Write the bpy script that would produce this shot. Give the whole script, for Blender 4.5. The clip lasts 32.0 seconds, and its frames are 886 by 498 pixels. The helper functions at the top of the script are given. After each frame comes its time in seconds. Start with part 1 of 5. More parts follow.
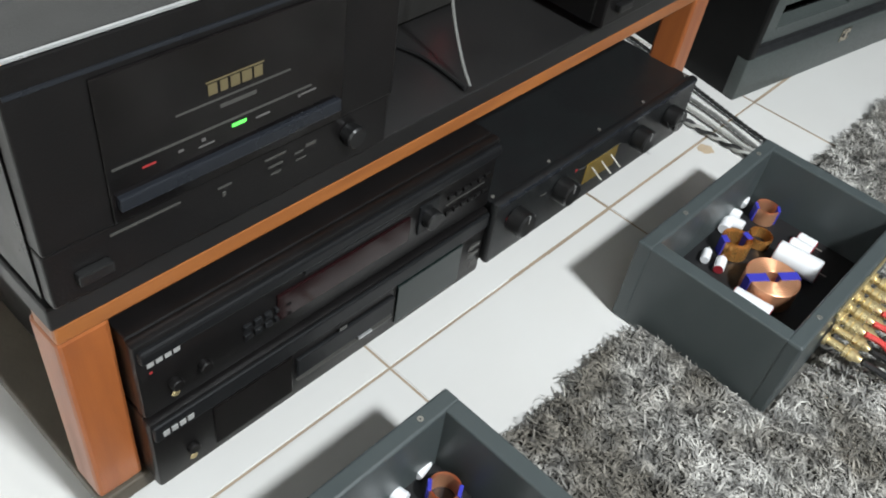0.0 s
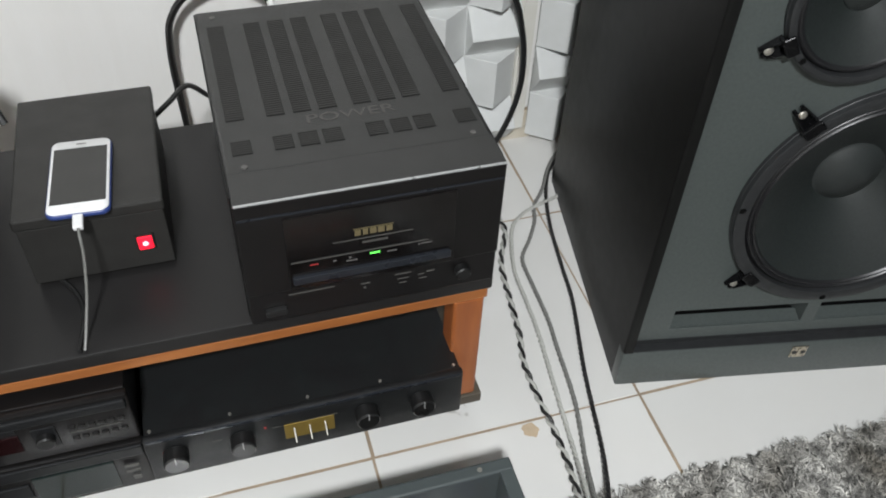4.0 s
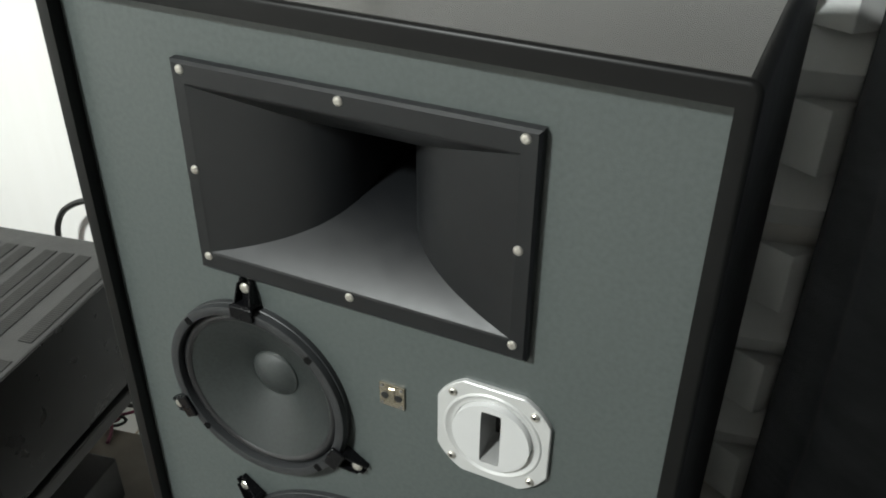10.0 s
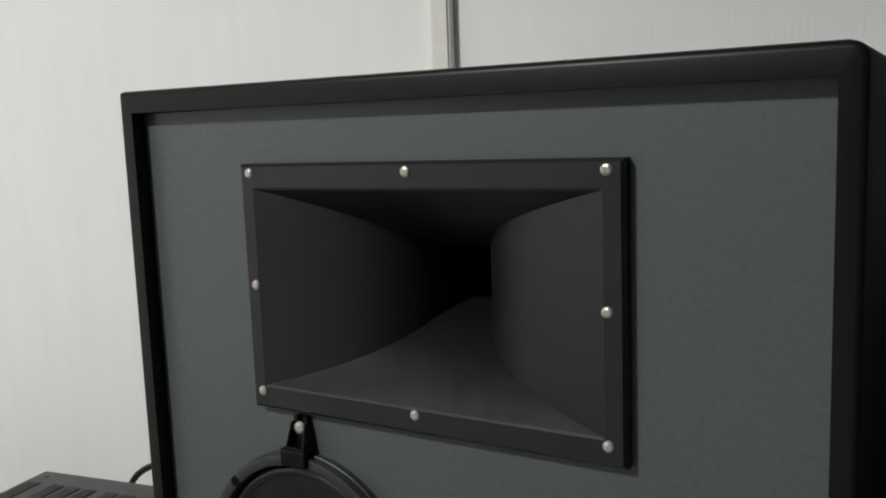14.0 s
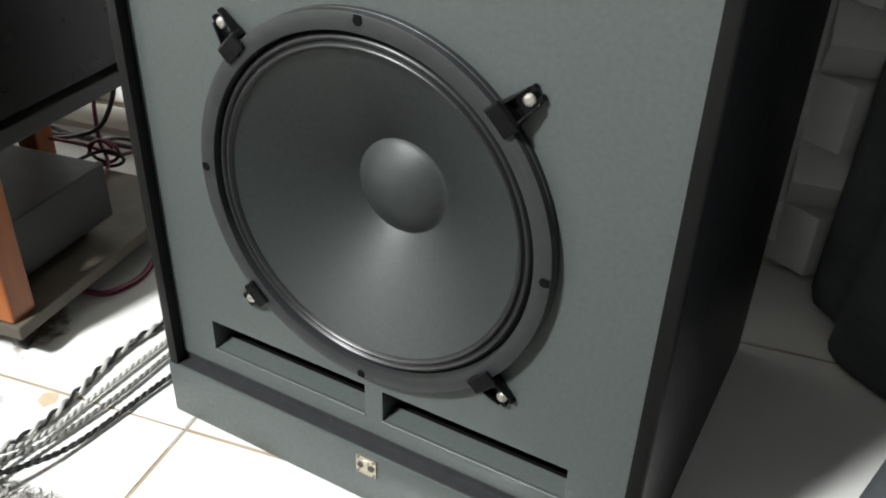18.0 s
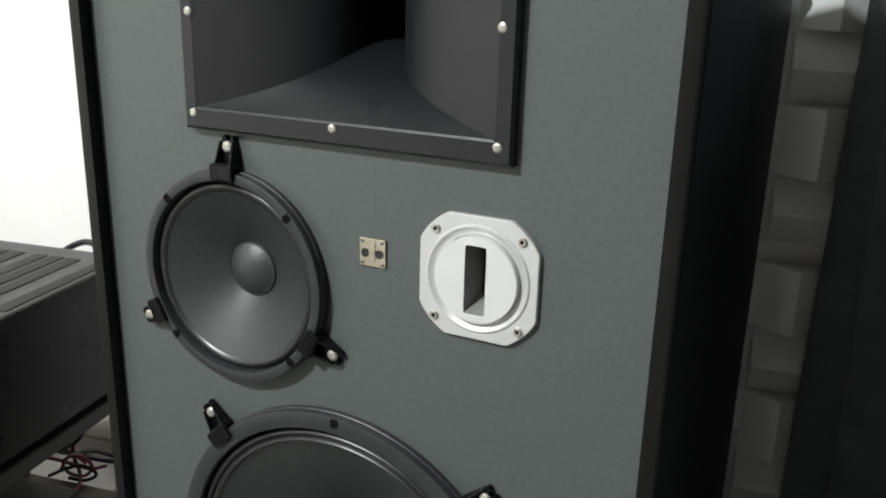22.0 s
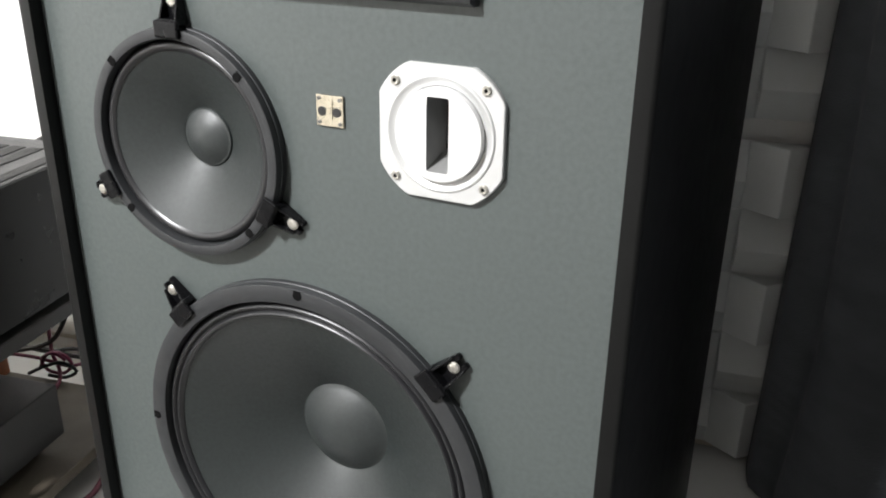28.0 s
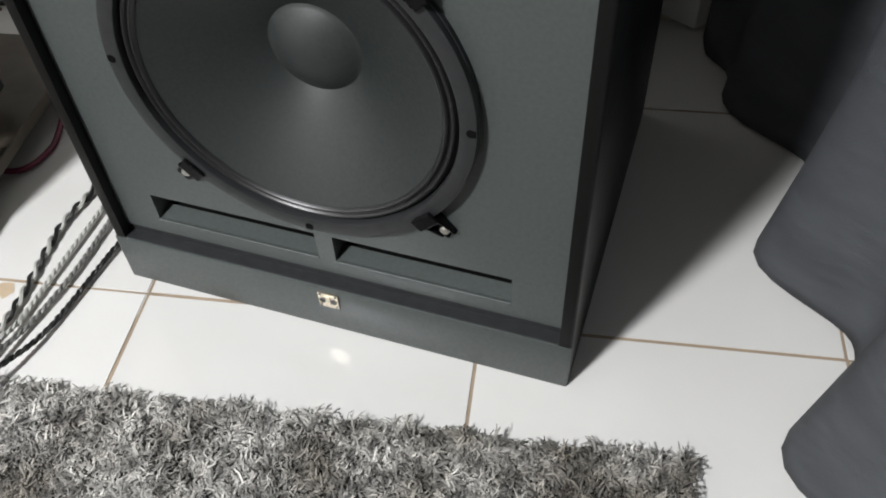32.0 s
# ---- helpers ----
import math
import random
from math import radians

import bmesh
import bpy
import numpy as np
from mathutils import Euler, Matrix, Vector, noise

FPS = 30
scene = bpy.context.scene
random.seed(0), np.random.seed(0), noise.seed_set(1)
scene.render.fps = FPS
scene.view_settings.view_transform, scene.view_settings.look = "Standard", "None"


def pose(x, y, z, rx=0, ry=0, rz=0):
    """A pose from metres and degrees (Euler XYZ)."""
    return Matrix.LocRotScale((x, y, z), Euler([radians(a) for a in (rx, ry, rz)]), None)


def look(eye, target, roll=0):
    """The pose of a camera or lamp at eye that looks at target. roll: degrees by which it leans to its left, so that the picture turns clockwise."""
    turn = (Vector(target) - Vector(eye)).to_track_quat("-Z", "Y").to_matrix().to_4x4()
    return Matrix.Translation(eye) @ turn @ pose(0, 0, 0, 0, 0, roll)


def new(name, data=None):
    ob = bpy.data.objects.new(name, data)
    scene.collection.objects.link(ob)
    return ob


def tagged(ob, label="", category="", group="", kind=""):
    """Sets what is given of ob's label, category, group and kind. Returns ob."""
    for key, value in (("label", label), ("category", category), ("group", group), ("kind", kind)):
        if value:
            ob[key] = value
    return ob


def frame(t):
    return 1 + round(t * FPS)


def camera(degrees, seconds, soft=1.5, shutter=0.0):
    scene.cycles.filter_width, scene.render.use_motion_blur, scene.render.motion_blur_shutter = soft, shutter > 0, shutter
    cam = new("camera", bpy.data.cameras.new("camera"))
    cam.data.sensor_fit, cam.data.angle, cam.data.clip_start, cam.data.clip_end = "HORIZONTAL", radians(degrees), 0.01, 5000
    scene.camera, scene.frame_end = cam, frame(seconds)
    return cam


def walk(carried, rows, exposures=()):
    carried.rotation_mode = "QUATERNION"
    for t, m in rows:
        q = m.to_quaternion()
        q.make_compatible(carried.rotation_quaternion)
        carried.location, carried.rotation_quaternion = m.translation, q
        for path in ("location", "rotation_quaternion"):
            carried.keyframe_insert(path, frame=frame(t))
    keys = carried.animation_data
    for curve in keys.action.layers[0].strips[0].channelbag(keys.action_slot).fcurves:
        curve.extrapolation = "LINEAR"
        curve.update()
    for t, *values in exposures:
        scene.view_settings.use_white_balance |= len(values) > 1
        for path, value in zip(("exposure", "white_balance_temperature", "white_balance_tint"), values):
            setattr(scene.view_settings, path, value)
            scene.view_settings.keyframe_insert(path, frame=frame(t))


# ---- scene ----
cam = camera(54.3, 32.0, soft=1.9)
PATH = [
    (0, (-1.518, -0.669, 0.797), (-0.538, 0.383, -0.593), 9.9),
    (0.5, (-1.478, -0.683, 0.929), (-0.598, 0.291, -0.58), 8.5),
    (1, (-1.441, -0.694, 1.053), (-0.575, 0.232, -0.494), 7.1),
    (1.5, (-1.304, -0.806, 1.108), (-0.49, 0.253, -0.38), 5.0),
    (2, (-1.164, -0.901, 1.117), (-0.443, 0.237, -0.362), 4.3),
    (2.5, (-1.089, -0.86, 1.112), (-0.479, 0.376, -0.338), 3.7),
    (4.5, (-0.569, -0.809, 1.177), (-0.399, 0.645, -0.186), 2.9),
    (5, (-0.442, -0.818, 1.231), (-0.214, 0.722, -0.024), 2.8),
    (5.5, (-0.317, -0.752, 1.247), (-0.065, 0.829, 0.048), 2.9),
    (6, (-0.203, -0.663, 1.271), (-0.004, 0.953, 0.11), 2.5),
    (6.5, (-0.116, -0.631, 1.274), (-0.186, 1.028, 0.159), 0.9),
    (7, (0.015, -0.64, 1.297), (-0.422, 1.056, 0.332), -0.2),
    (7.5, (0.099, -0.652, 1.303), (-0.489, 1.042, 0.416), -0.2),
    (8, (0.144, -0.62, 1.288), (-0.469, 1.069, 0.408), -0.2),
    (8.5, (0.176, -0.555, 1.294), (-0.396, 1.134, 0.39), 0.6),
    (9, (0.224, -0.497, 1.278), (-0.386, 1.143, 0.309), 0.2),
    (9.5, (0.276, -0.507, 1.27), (-0.393, 1.064, 0.23), 0.1),
    (10, (0.329, -0.525, 1.258), (-0.391, 1.012, 0.199), 0.6),
    (10.5, (0.35, -0.552, 1.247), (-0.382, 0.982, 0.193), 0.9),
    (11, (0.358, -0.562, 1.235), (-0.399, 0.978, 0.208), 1.3),
    (11.5, (0.359, -0.559, 1.218), (-0.394, 0.985, 0.193), 1.3),
    (12, (0.319, -0.539, 1.196), (-0.43, 1.005, 0.169), 1.0),
    (12.5, (0.28, -0.514, 1.163), (-0.473, 1.085, 0.227), -0.8),
    (13, (0.282, -0.484, 1.161), (-0.623, 1.197, 0.565), -0.7),
    (13.5, (0.311, -0.483, 1.109), (-0.688, 1.193, 0.67), -1.4),
    (14, (0.342, -0.522, 1.035), (-0.692, 1.169, 0.771), -2.1),
    (14.5, (0.38, -0.563, 0.96), (-0.649, 1.105, 0.562), -0.5),
    (15, (0.385, -0.597, 0.912), (-0.563, 1.075, 0.36), 1.8),
    (17.5, (0.39, -0.579, 0.789), (-0.424, 0.911, -0.268), 2.0),
    (18, (0.392, -0.574, 0.773), (-0.421, 0.909, -0.294), 1.9),
    (18.5, (0.395, -0.58, 0.763), (-0.387, 0.885, -0.352), 1.3),
    (19, (0.398, -0.577, 0.757), (-0.379, 0.874, -0.378), 1.1),
    (19.5, (0.401, -0.582, 0.768), (-0.376, 0.868, -0.37), 1.0),
    (20, (0.406, -0.593, 0.813), (-0.335, 0.901, -0.292), 1.0),
    (20.5, (0.404, -0.603, 0.852), (-0.361, 0.961, -0.134), 1.1),
    (21.5, (0.397, -0.608, 0.923), (-0.437, 1.062, 0.205), 1.5),
    (22, (0.401, -0.61, 0.951), (-0.443, 1.103, 0.356), 1.6),
    (22.5, (0.402, -0.619, 0.981), (-0.445, 1.134, 0.523), 1.6),
    (23, (0.407, -0.619, 0.995), (-0.439, 1.144, 0.574), 1.4),
    (23.5, (0.416, -0.615, 1.005), (-0.452, 1.148, 0.634), 1.4),
    (24, (0.416, -0.606, 1.012), (-0.455, 1.158, 0.654), 1.4),
    (24.5, (0.419, -0.606, 1.021), (-0.455, 1.158, 0.666), 1.2),
    (26.5, (0.42, -0.571, 0.939), (-0.428, 1.158, 0.399), 0.4),
    (27, (0.421, -0.575, 0.933), (-0.422, 1.138, 0.339), 0.2),
    (27.5, (0.42, -0.578, 0.912), (-0.406, 1.112, 0.232), 0.4),
    (28, (0.414, -0.577, 0.896), (-0.385, 1.082, 0.115), 0.9),
    (28.5, (0.416, -0.577, 0.873), (-0.368, 1.053, 0.019), 1.1),
    (29, (0.416, -0.578, 0.854), (-0.355, 1.024, -0.063), 0.9),
    (29.5, (0.415, -0.586, 0.837), (-0.332, 0.981, -0.155), 0.7),
    (30, (0.403, -0.587, 0.805), (-0.318, 0.935, -0.273), 0.5),
    (30.5, (0.397, -0.588, 0.786), (-0.29, 0.917, -0.339), 0.4),
    (31, (0.392, -0.595, 0.78), (-0.238, 0.863, -0.435), 0.2),
    (31.5, (0.392, -0.578, 0.783), (-0.141, 0.761, -0.604), -1.8),
    (32, (0.358, -0.564, 0.886), (-0.105, 0.655, -0.631), -3.1),
]
walk(cam, [(t, look(eye, target, roll)) for t, eye, target, roll in PATH],
     exposures=[(0.0, 0.55, 6250, 10), (1.0, 0.42, 6250, 13), (2.5, 0.45, 6320, 12), (4.5, 0.4, 6450, 12), (5.0, 0.4, 6500, 12), (6.0, 0.25, 6500, 10),
                (7.0, 0.2, 6560, 10), (8.0, 0.15, 6550, 7), (9.0, 0.5, 6500, 4), (10.0, 0.85, 6500, 6.5), (11.0, 0.8, 6480, 7), (12.0, 0.85, 6450, 7),
                (13.0, 0.68, 6470, 8), (13.5, 0.4, 6500, 10), (14.0, 0.0, 6500, 12), (14.5, 0.2, 6500, 11), (15.0, 0.55, 6500, 10), (17.5, 1.25, 6500, 10),
                (18.0, 1.4, 6500, 10), (19.0, 1.3, 6500, 10), (20.0, 1.45, 6490, 14), (21.0, 1.42, 6490, 13), (22.0, 0.95, 6500, 10), (23.0, 0.52, 6500, 12),
                (24.0, 0.3, 6520, 11), (24.5, 0.25, 6520, 11), (26.5, 1.2, 6540, 15), (27.0, 1.42, 6540, 15), (28.0, 1.65, 6530, 14), (29.0, 1.62, 6500, 12),
                (30.0, 1.5, 6500, 10), (31.0, 1.1, 6500, 12), (32.0, 0.8, 6480, 14)])

# The room is turned against the loudspeaker, whose baffle lies in the plane y = 0.
TURN = 10.3
ROOM = pose(0, 0, 0, 0, 0, TURN)

# ---- world and light ----
world = bpy.data.worlds.new("world")
scene.world = world
world.use_nodes = True
world.node_tree.nodes["Background"].inputs[0].default_value = (0.9, 0.95, 1.0, 1)
world.node_tree.nodes["Background"].inputs[1].default_value = 0.0


def area(name, place, target, sx, sy, watts, colour):
    data = bpy.data.lights.new(name, "AREA")
    data.shape, data.size, data.size_y, data.energy, data.color = "RECTANGLE", sx, sy, watts, colour
    ob = new(name, data)
    ob.matrix_basis = ROOM @ look(place, target)
    return ob


LAMPS = ((-1.25, -1.95, 2.82, 0.30, 128),)
for lu, lv, lz, size, watts in LAMPS:
    area("ceiling_lamp_light", (lu, lv, lz - 0.05), (lu, lv + 0.001, 0), size, size, watts, (0.930, 0.96, 0.955))


# ---- materials ----
def material(name, base, rough=0.5, metal=0.0, second=None, scale=30.0, amount=0.35, bump=0.0, bump_scale=200.0,
             grain=None, rough_var=0.1, spec=0.5, island=0.0, obj=0.0, coat=0.0):
    m = bpy.data.materials.new(name)
    m.use_nodes = True
    n, l = m.node_tree.nodes, m.node_tree.links
    b = n["Principled BSDF"]
    b.inputs["Metallic"].default_value = metal
    b.inputs["Specular IOR Level"].default_value = spec
    b.inputs["Coat Weight"].default_value = coat
    co = n.new("ShaderNodeTexCoord")
    mp = n.new("ShaderNodeMapping")
    l.new(co.outputs["Object"], mp.inputs["Vector"])
    if grain:
        mp.inputs["Scale"].default_value = grain
    big = n.new("ShaderNodeTexNoise")
    big.inputs["Scale"].default_value = scale
    big.inputs["Detail"].default_value = 5
    l.new(mp.outputs["Vector"], big.inputs["Vector"])
    mix = n.new("ShaderNodeMix")
    mix.data_type = "RGBA"
    second = second or tuple(c * 0.7 for c in base)
    mix.inputs[6].default_value = (*base, 1)
    mix.inputs[7].default_value = (*second, 1)
    ramp = n.new("ShaderNodeMapRange")
    ramp.inputs["From Min"].default_value = 0.35
    ramp.inputs["From Max"].default_value = 0.7
    ramp.inputs["To Max"].default_value = amount
    l.new(big.outputs["Fac"], ramp.inputs["Value"])
    l.new(ramp.outputs["Result"], mix.inputs[0])
    out = mix.outputs[2]
    if island or obj:
        hsv = n.new("ShaderNodeHueSaturation")
        src = n.new("ShaderNodeNewGeometry") if island else n.new("ShaderNodeObjectInfo")
        mr = n.new("ShaderNodeMapRange")
        k = island or obj
        mr.inputs["To Min"].default_value = 1 - k
        mr.inputs["To Max"].default_value = 1 + k
        l.new(src.outputs["Random Per Island" if island else "Random"], mr.inputs["Value"])
        l.new(mr.outputs["Result"], hsv.inputs["Value"])
        l.new(out, hsv.inputs["Color"])
        out = hsv.outputs["Color"]
    l.new(out, b.inputs["Base Color"])
    rr = n.new("ShaderNodeMapRange")
    rr.inputs["To Min"].default_value = max(0.02, rough - rough_var)
    rr.inputs["To Max"].default_value = min(1, rough + rough_var)
    l.new(big.outputs["Fac"], rr.inputs["Value"])
    l.new(rr.outputs["Result"], b.inputs["Roughness"])
    if bump:
        fine = n.new("ShaderNodeTexNoise")
        fine.inputs["Scale"].default_value = bump_scale
        fine.inputs["Detail"].default_value = 4
        l.new(mp.outputs["Vector"], fine.inputs["Vector"])
        bp = n.new("ShaderNodeBump")
        bp.inputs["Strength"].default_value = bump
        bp.inputs["Distance"].default_value = 0.002
        l.new(fine.outputs["Fac"], bp.inputs["Height"])
        l.new(bp.outputs["Normal"], b.inputs["Normal"])
    return m


def glow(name, colour, strength):
    m = bpy.data.materials.new(name)
    m.use_nodes = True
    b = m.node_tree.nodes["Principled BSDF"]
    b.inputs["Base Color"].default_value = (*colour, 1)
    b.inputs["Emission Color"].default_value = (*colour, 1)
    b.inputs["Emission Strength"].default_value = strength
    return m


M_WALL = material("wall_paint", (0.82, 0.81, 0.785), 0.75, 0, (0.78, 0.765, 0.73), 3.0, 0.5, 0.32, 16, grain=(9, 9, 1.1))
# For unseen walls and ceiling, coloured dark to hold back bounced light.
M_WALL2 = material("bounce_cutting_wall", (0.10, 0.09, 0.08), 0.8, 0, (0.08, 0.07, 0.06), 3.0, 0.5)
M_CEIL = material("bounce_cutting_ceiling", (0.32, 0.315, 0.305), 0.8, 0, None, 4.0, 0.1)
M_TILE = material("glazed_tile", (0.66, 0.655, 0.635), 0.12, 0, (0.62, 0.605, 0.575), 6.0, 0.4, 0.03, 60, rough_var=0.06, obj=0.03)
M_SKIRT = material("beige_skirting", (0.60, 0.55, 0.46), 0.4, 0, (0.48, 0.40, 0.29), 14.0, 0.6, 0.1, 200)
M_GROUT = material("tile_grout", (0.37, 0.29, 0.205), 0.9, 0, (0.22, 0.17, 0.12), 9.0, 0.8, 0.3, 300)
M_FOAM = material("white_painted_foam", (0.66, 0.67, 0.66), 0.7, 0, (0.58, 0.59, 0.57), 25.0, 0.4, 0.2, 260)
M_PLASTIC_W = material("white_conduit_plastic", (0.74, 0.73, 0.68), 0.4, 0, (0.66, 0.62, 0.53), 20.0, 0.5)
M_BAFFLE = material("grey_green_paint", (0.063, 0.0735, 0.0705), 0.42, 0, (0.047, 0.055, 0.0528), 210.0, 0.6, 0.10, 700)
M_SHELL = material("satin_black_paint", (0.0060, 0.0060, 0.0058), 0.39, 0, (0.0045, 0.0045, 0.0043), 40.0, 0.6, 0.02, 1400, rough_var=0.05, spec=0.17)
# Lighter copy of the satin black: light on the cabinet top, painted in.
M_TOPLIT = material("top_lit_black_paint", (0.018, 0.0174, 0.0155), 0.27, 0, (0.014, 0.0136, 0.0122), 30.0, 0.6, rough_var=0.005, spec=0.5)
M_HORN = material("black_moulded_plastic", (0.0048, 0.0054, 0.0062), 0.40, 0, (0.0034, 0.0039, 0.0044), 60.0, 0.6, 0.08, 1300, spec=0.45)
M_FRAME = material("driver_basket_black", (0.023, 0.024, 0.025), 0.45, 0, (0.014, 0.015, 0.016), 60.0, 0.6, 0.10, 900, spec=0.4)
M_RUBBER = material("rubber_surround", (0.011, 0.011, 0.012), 0.36, 0, (0.009, 0.009, 0.009), 60.0, 0.4)
M_CONE = material("coated_paper_cone", (0.0145, 0.0185, 0.0177), 0.48, 0, (0.0085, 0.0110, 0.0105), 260.0, 0.8, 0.08, 800, spec=0.52)
M_CAP = material("dust_cap_black", (0.024, 0.0278, 0.0270), 0.46, 0, (0.015, 0.0176, 0.0172), 260.0, 0.7, 0.14, 800, spec=0.52)
# Near-black stands in for the shade inside ports, horn throat and screw holes.
M_DARK = material("recess_shade_black", (0.002, 0.002, 0.002), 0.8, spec=0.1)
M_CLAMP = material("gloss_black_steel", (0.0035, 0.0035, 0.004), 0.26, 0.0, None, 60.0, 0.3, spec=0.18)
M_SCREW = material("zinc_screw", (0.56, 0.54, 0.49), 0.30, 0.8, (0.32, 0.30, 0.26), 90.0, 0.5)
M_ALU = material("brushed_aluminium", (0.50, 0.50, 0.49), 0.42, 0.35, (0.46, 0.46, 0.45), 40.0, 0.4, 0.05, 900)
M_ALU2 = material("satin_aluminium_disc", (0.57, 0.57, 0.565), 0.36, 0.3, (0.53, 0.53, 0.525), 40.0, 0.4)
# Darker copy of the tweeter's metal, for the shade inside the slot.
M_SLOTM = material("shaded_metal_throat", (0.27, 0.27, 0.265), 0.4, 0.4)
M_BADGE = material("champagne_badge", (0.50, 0.45, 0.36), 0.24, 0.95, (0.30, 0.27, 0.20), 160.0, 0.6)
M_WOOD = material("varnished_orange_wood", (0.36, 0.13, 0.035), 0.34, 0, (0.23, 0.075, 0.02), 9.0, 0.85, 0.1, 120, grain=(0.8, 6, 6))
M_WOODV = material("varnished_red_wood", (0.34, 0.105, 0.028), 0.36, 0, (0.24, 0.072, 0.022), 9.0, 0.85, 0.1, 120, grain=(6, 6, 0.8))
M_LAMI = material("black_laminate", (0.011, 0.0105, 0.0105), 0.42, 0, (0.017, 0.016, 0.0155), 14.0, 0.5, 0.05, 300)
M_SHELF = material("dusty_brown_board", (0.10, 0.083, 0.060), 0.6, 0, (0.055, 0.045, 0.034), 14.0, 0.7, 0.2, 200)
M_AMP = material("charcoal_steel_cover", (0.034, 0.034, 0.033), 0.42, 0.1, (0.028, 0.028, 0.027), 25.0, 0.5, 0.2, 800)
M_AMPF = material("gloss_black_fascia", (0.004, 0.0035, 0.0035), 0.14, 0, (0.011, 0.009, 0.009), 30.0, 0.5)
M_AMPS = material("satin_black_fascia", (0.0055, 0.005, 0.005), 0.36, 0, (0.008, 0.007, 0.007), 30.0, 0.5, 0.1, 500, spec=0.35)
M_BAR = material("blue_grey_bar", (0.022, 0.025, 0.031), 0.28, 0.3, (0.022, 0.025, 0.032), 30.0, 0.4)
M_BARD = material("dark_satin_plastic", (0.007, 0.0075, 0.0085), 0.45, 0, (0.005, 0.0055, 0.006), 30.0, 0.4, spec=0.3)
M_CHEEK = material("black_side_paint", (0.006, 0.0058, 0.0056), 0.3, 0, (0.0045, 0.0043, 0.0042), 25.0, 0.5, 0.02, 800, spec=0.32)
M_EDGE = material("bright_edge_tone", (0.62, 0.63, 0.64), 0.3, 0.6, (0.35, 0.36, 0.36), 50.0, 0.4)
M_PRINT = material("grey_print", (0.11, 0.105, 0.10), 0.5)
M_PRINTM = material("grey_lettering", (0.073, 0.070, 0.065), 0.5)
M_PRINTD = material("dim_print", (0.062, 0.060, 0.055), 0.5)
M_GOLDP = material("gold_print", (0.16, 0.13, 0.066), 0.4, 0.2)
M_SILVERP = material("silver_print", (0.45, 0.45, 0.44), 0.4, 0.2)
M_SLOT = material("vent_dark", (0.005, 0.005, 0.005), 0.7)
M_RIB = material("vent_rib", (0.022, 0.0215, 0.020), 0.5)
M_DISPLAY = material("dark_red_display", (0.013, 0.004, 0.0045), 0.10, spec=0.32)
M_DISPG = material("dark_green_display", (0.009, 0.015, 0.014), 0.12, spec=0.4)
M_PRE = material("black_wrinkle_paint", (0.009, 0.009, 0.0095), 0.42, 0, (0.007, 0.010, 0.010), 40.0, 0.5, 0.25, 900)
M_PSU = material("dusty_charcoal_paint", (0.021, 0.0202, 0.0185), 0.5, 0, (0.014, 0.0134, 0.0122), 30.0, 0.7, 0.25, 900)
M_GOLDWIN = material("gold_plate", (0.36, 0.25, 0.06), 0.34, 0.6, (0.24, 0.16, 0.04), 40.0, 0.6)
M_KNOB = material("black_knob", (0.010, 0.010, 0.010), 0.3, 0)
M_XBOX = material("grey_green_box_paint", (0.062, 0.074, 0.075), 0.36, 0, (0.050, 0.061, 0.062), 22.0, 0.5, 0.12, 800)
M_XIN = material("black_box_lining", (0.010, 0.010, 0.011), 0.5, 0, (0.016, 0.014, 0.013), 22.0, 0.5, 0.15, 500)
M_COPPER = material("copper_wire", (0.80, 0.42, 0.24), 0.36, 0.7, (0.66, 0.30, 0.15), 60.0, 0.5)
M_ENAMEL = material("enamelled_copper", (0.62, 0.31, 0.09), 0.28, 0.65, (0.46, 0.21, 0.05), 60.0, 0.5)
M_TAPE = material("blue_tape", (0.045, 0.045, 0.42), 0.45)
M_CAPW = material("white_capacitor_film", (0.80, 0.81, 0.82), 0.4, 0, (0.74, 0.75, 0.77), 40.0, 0.4)
M_REDEND = material("red_resin", (0.30, 0.02, 0.03), 0.4)
M_BRASS = material("gold_plated_brass", (0.80, 0.66, 0.36), 0.30, 0.8, (0.68, 0.53, 0.26), 80.0, 0.5)
M_REDSL = material("red_sleeve", (0.55, 0.055, 0.045), 0.5, 0, (0.42, 0.035, 0.03), 80.0, 0.4)
M_BLKSL = material("black_sleeve", (0.012, 0.012, 0.012), 0.45)
M_WIREW = material("white_wire", (0.62, 0.62, 0.60), 0.42, 0, (0.50, 0.50, 0.48), 60.0, 0.5)
M_WIREC = material("cream_cable_sheath", (0.44, 0.44, 0.41), 0.5, 0, (0.33, 0.33, 0.305), 60.0, 0.6)
M_WIREG = material("grey_wire", (0.17, 0.17, 0.16), 0.42, 0, (0.13, 0.13, 0.12), 60.0, 0.5)
M_WIREK = material("black_wire", (0.012, 0.012, 0.012), 0.4)
M_WIREM = material("maroon_wire", (0.14, 0.015, 0.045), 0.4)
M_PHONEW = material("white_phone_glass", (0.80, 0.80, 0.80), 0.15)
M_SCREEN = material("dark_phone_screen", (0.030, 0.030, 0.028), 0.10)
M_BLUE = material("blue_phone_case", (0.03, 0.055, 0.20), 0.35)
M_CURTAIN = material("blue_grey_curtain", (0.060, 0.065, 0.072), 0.85, 0, (0.036, 0.039, 0.044), 9.0, 0.7, 0.5, 240, grain=(1, 1, 2.2))
M_RUG = material("shag_pile", (0.37, 0.36, 0.335), 0.6, 0, (0.10, 0.088, 0.068), 9.0, 0.85, island=0.55)
M_RUGB = material("rug_backing", (0.10, 0.095, 0.085), 0.9)
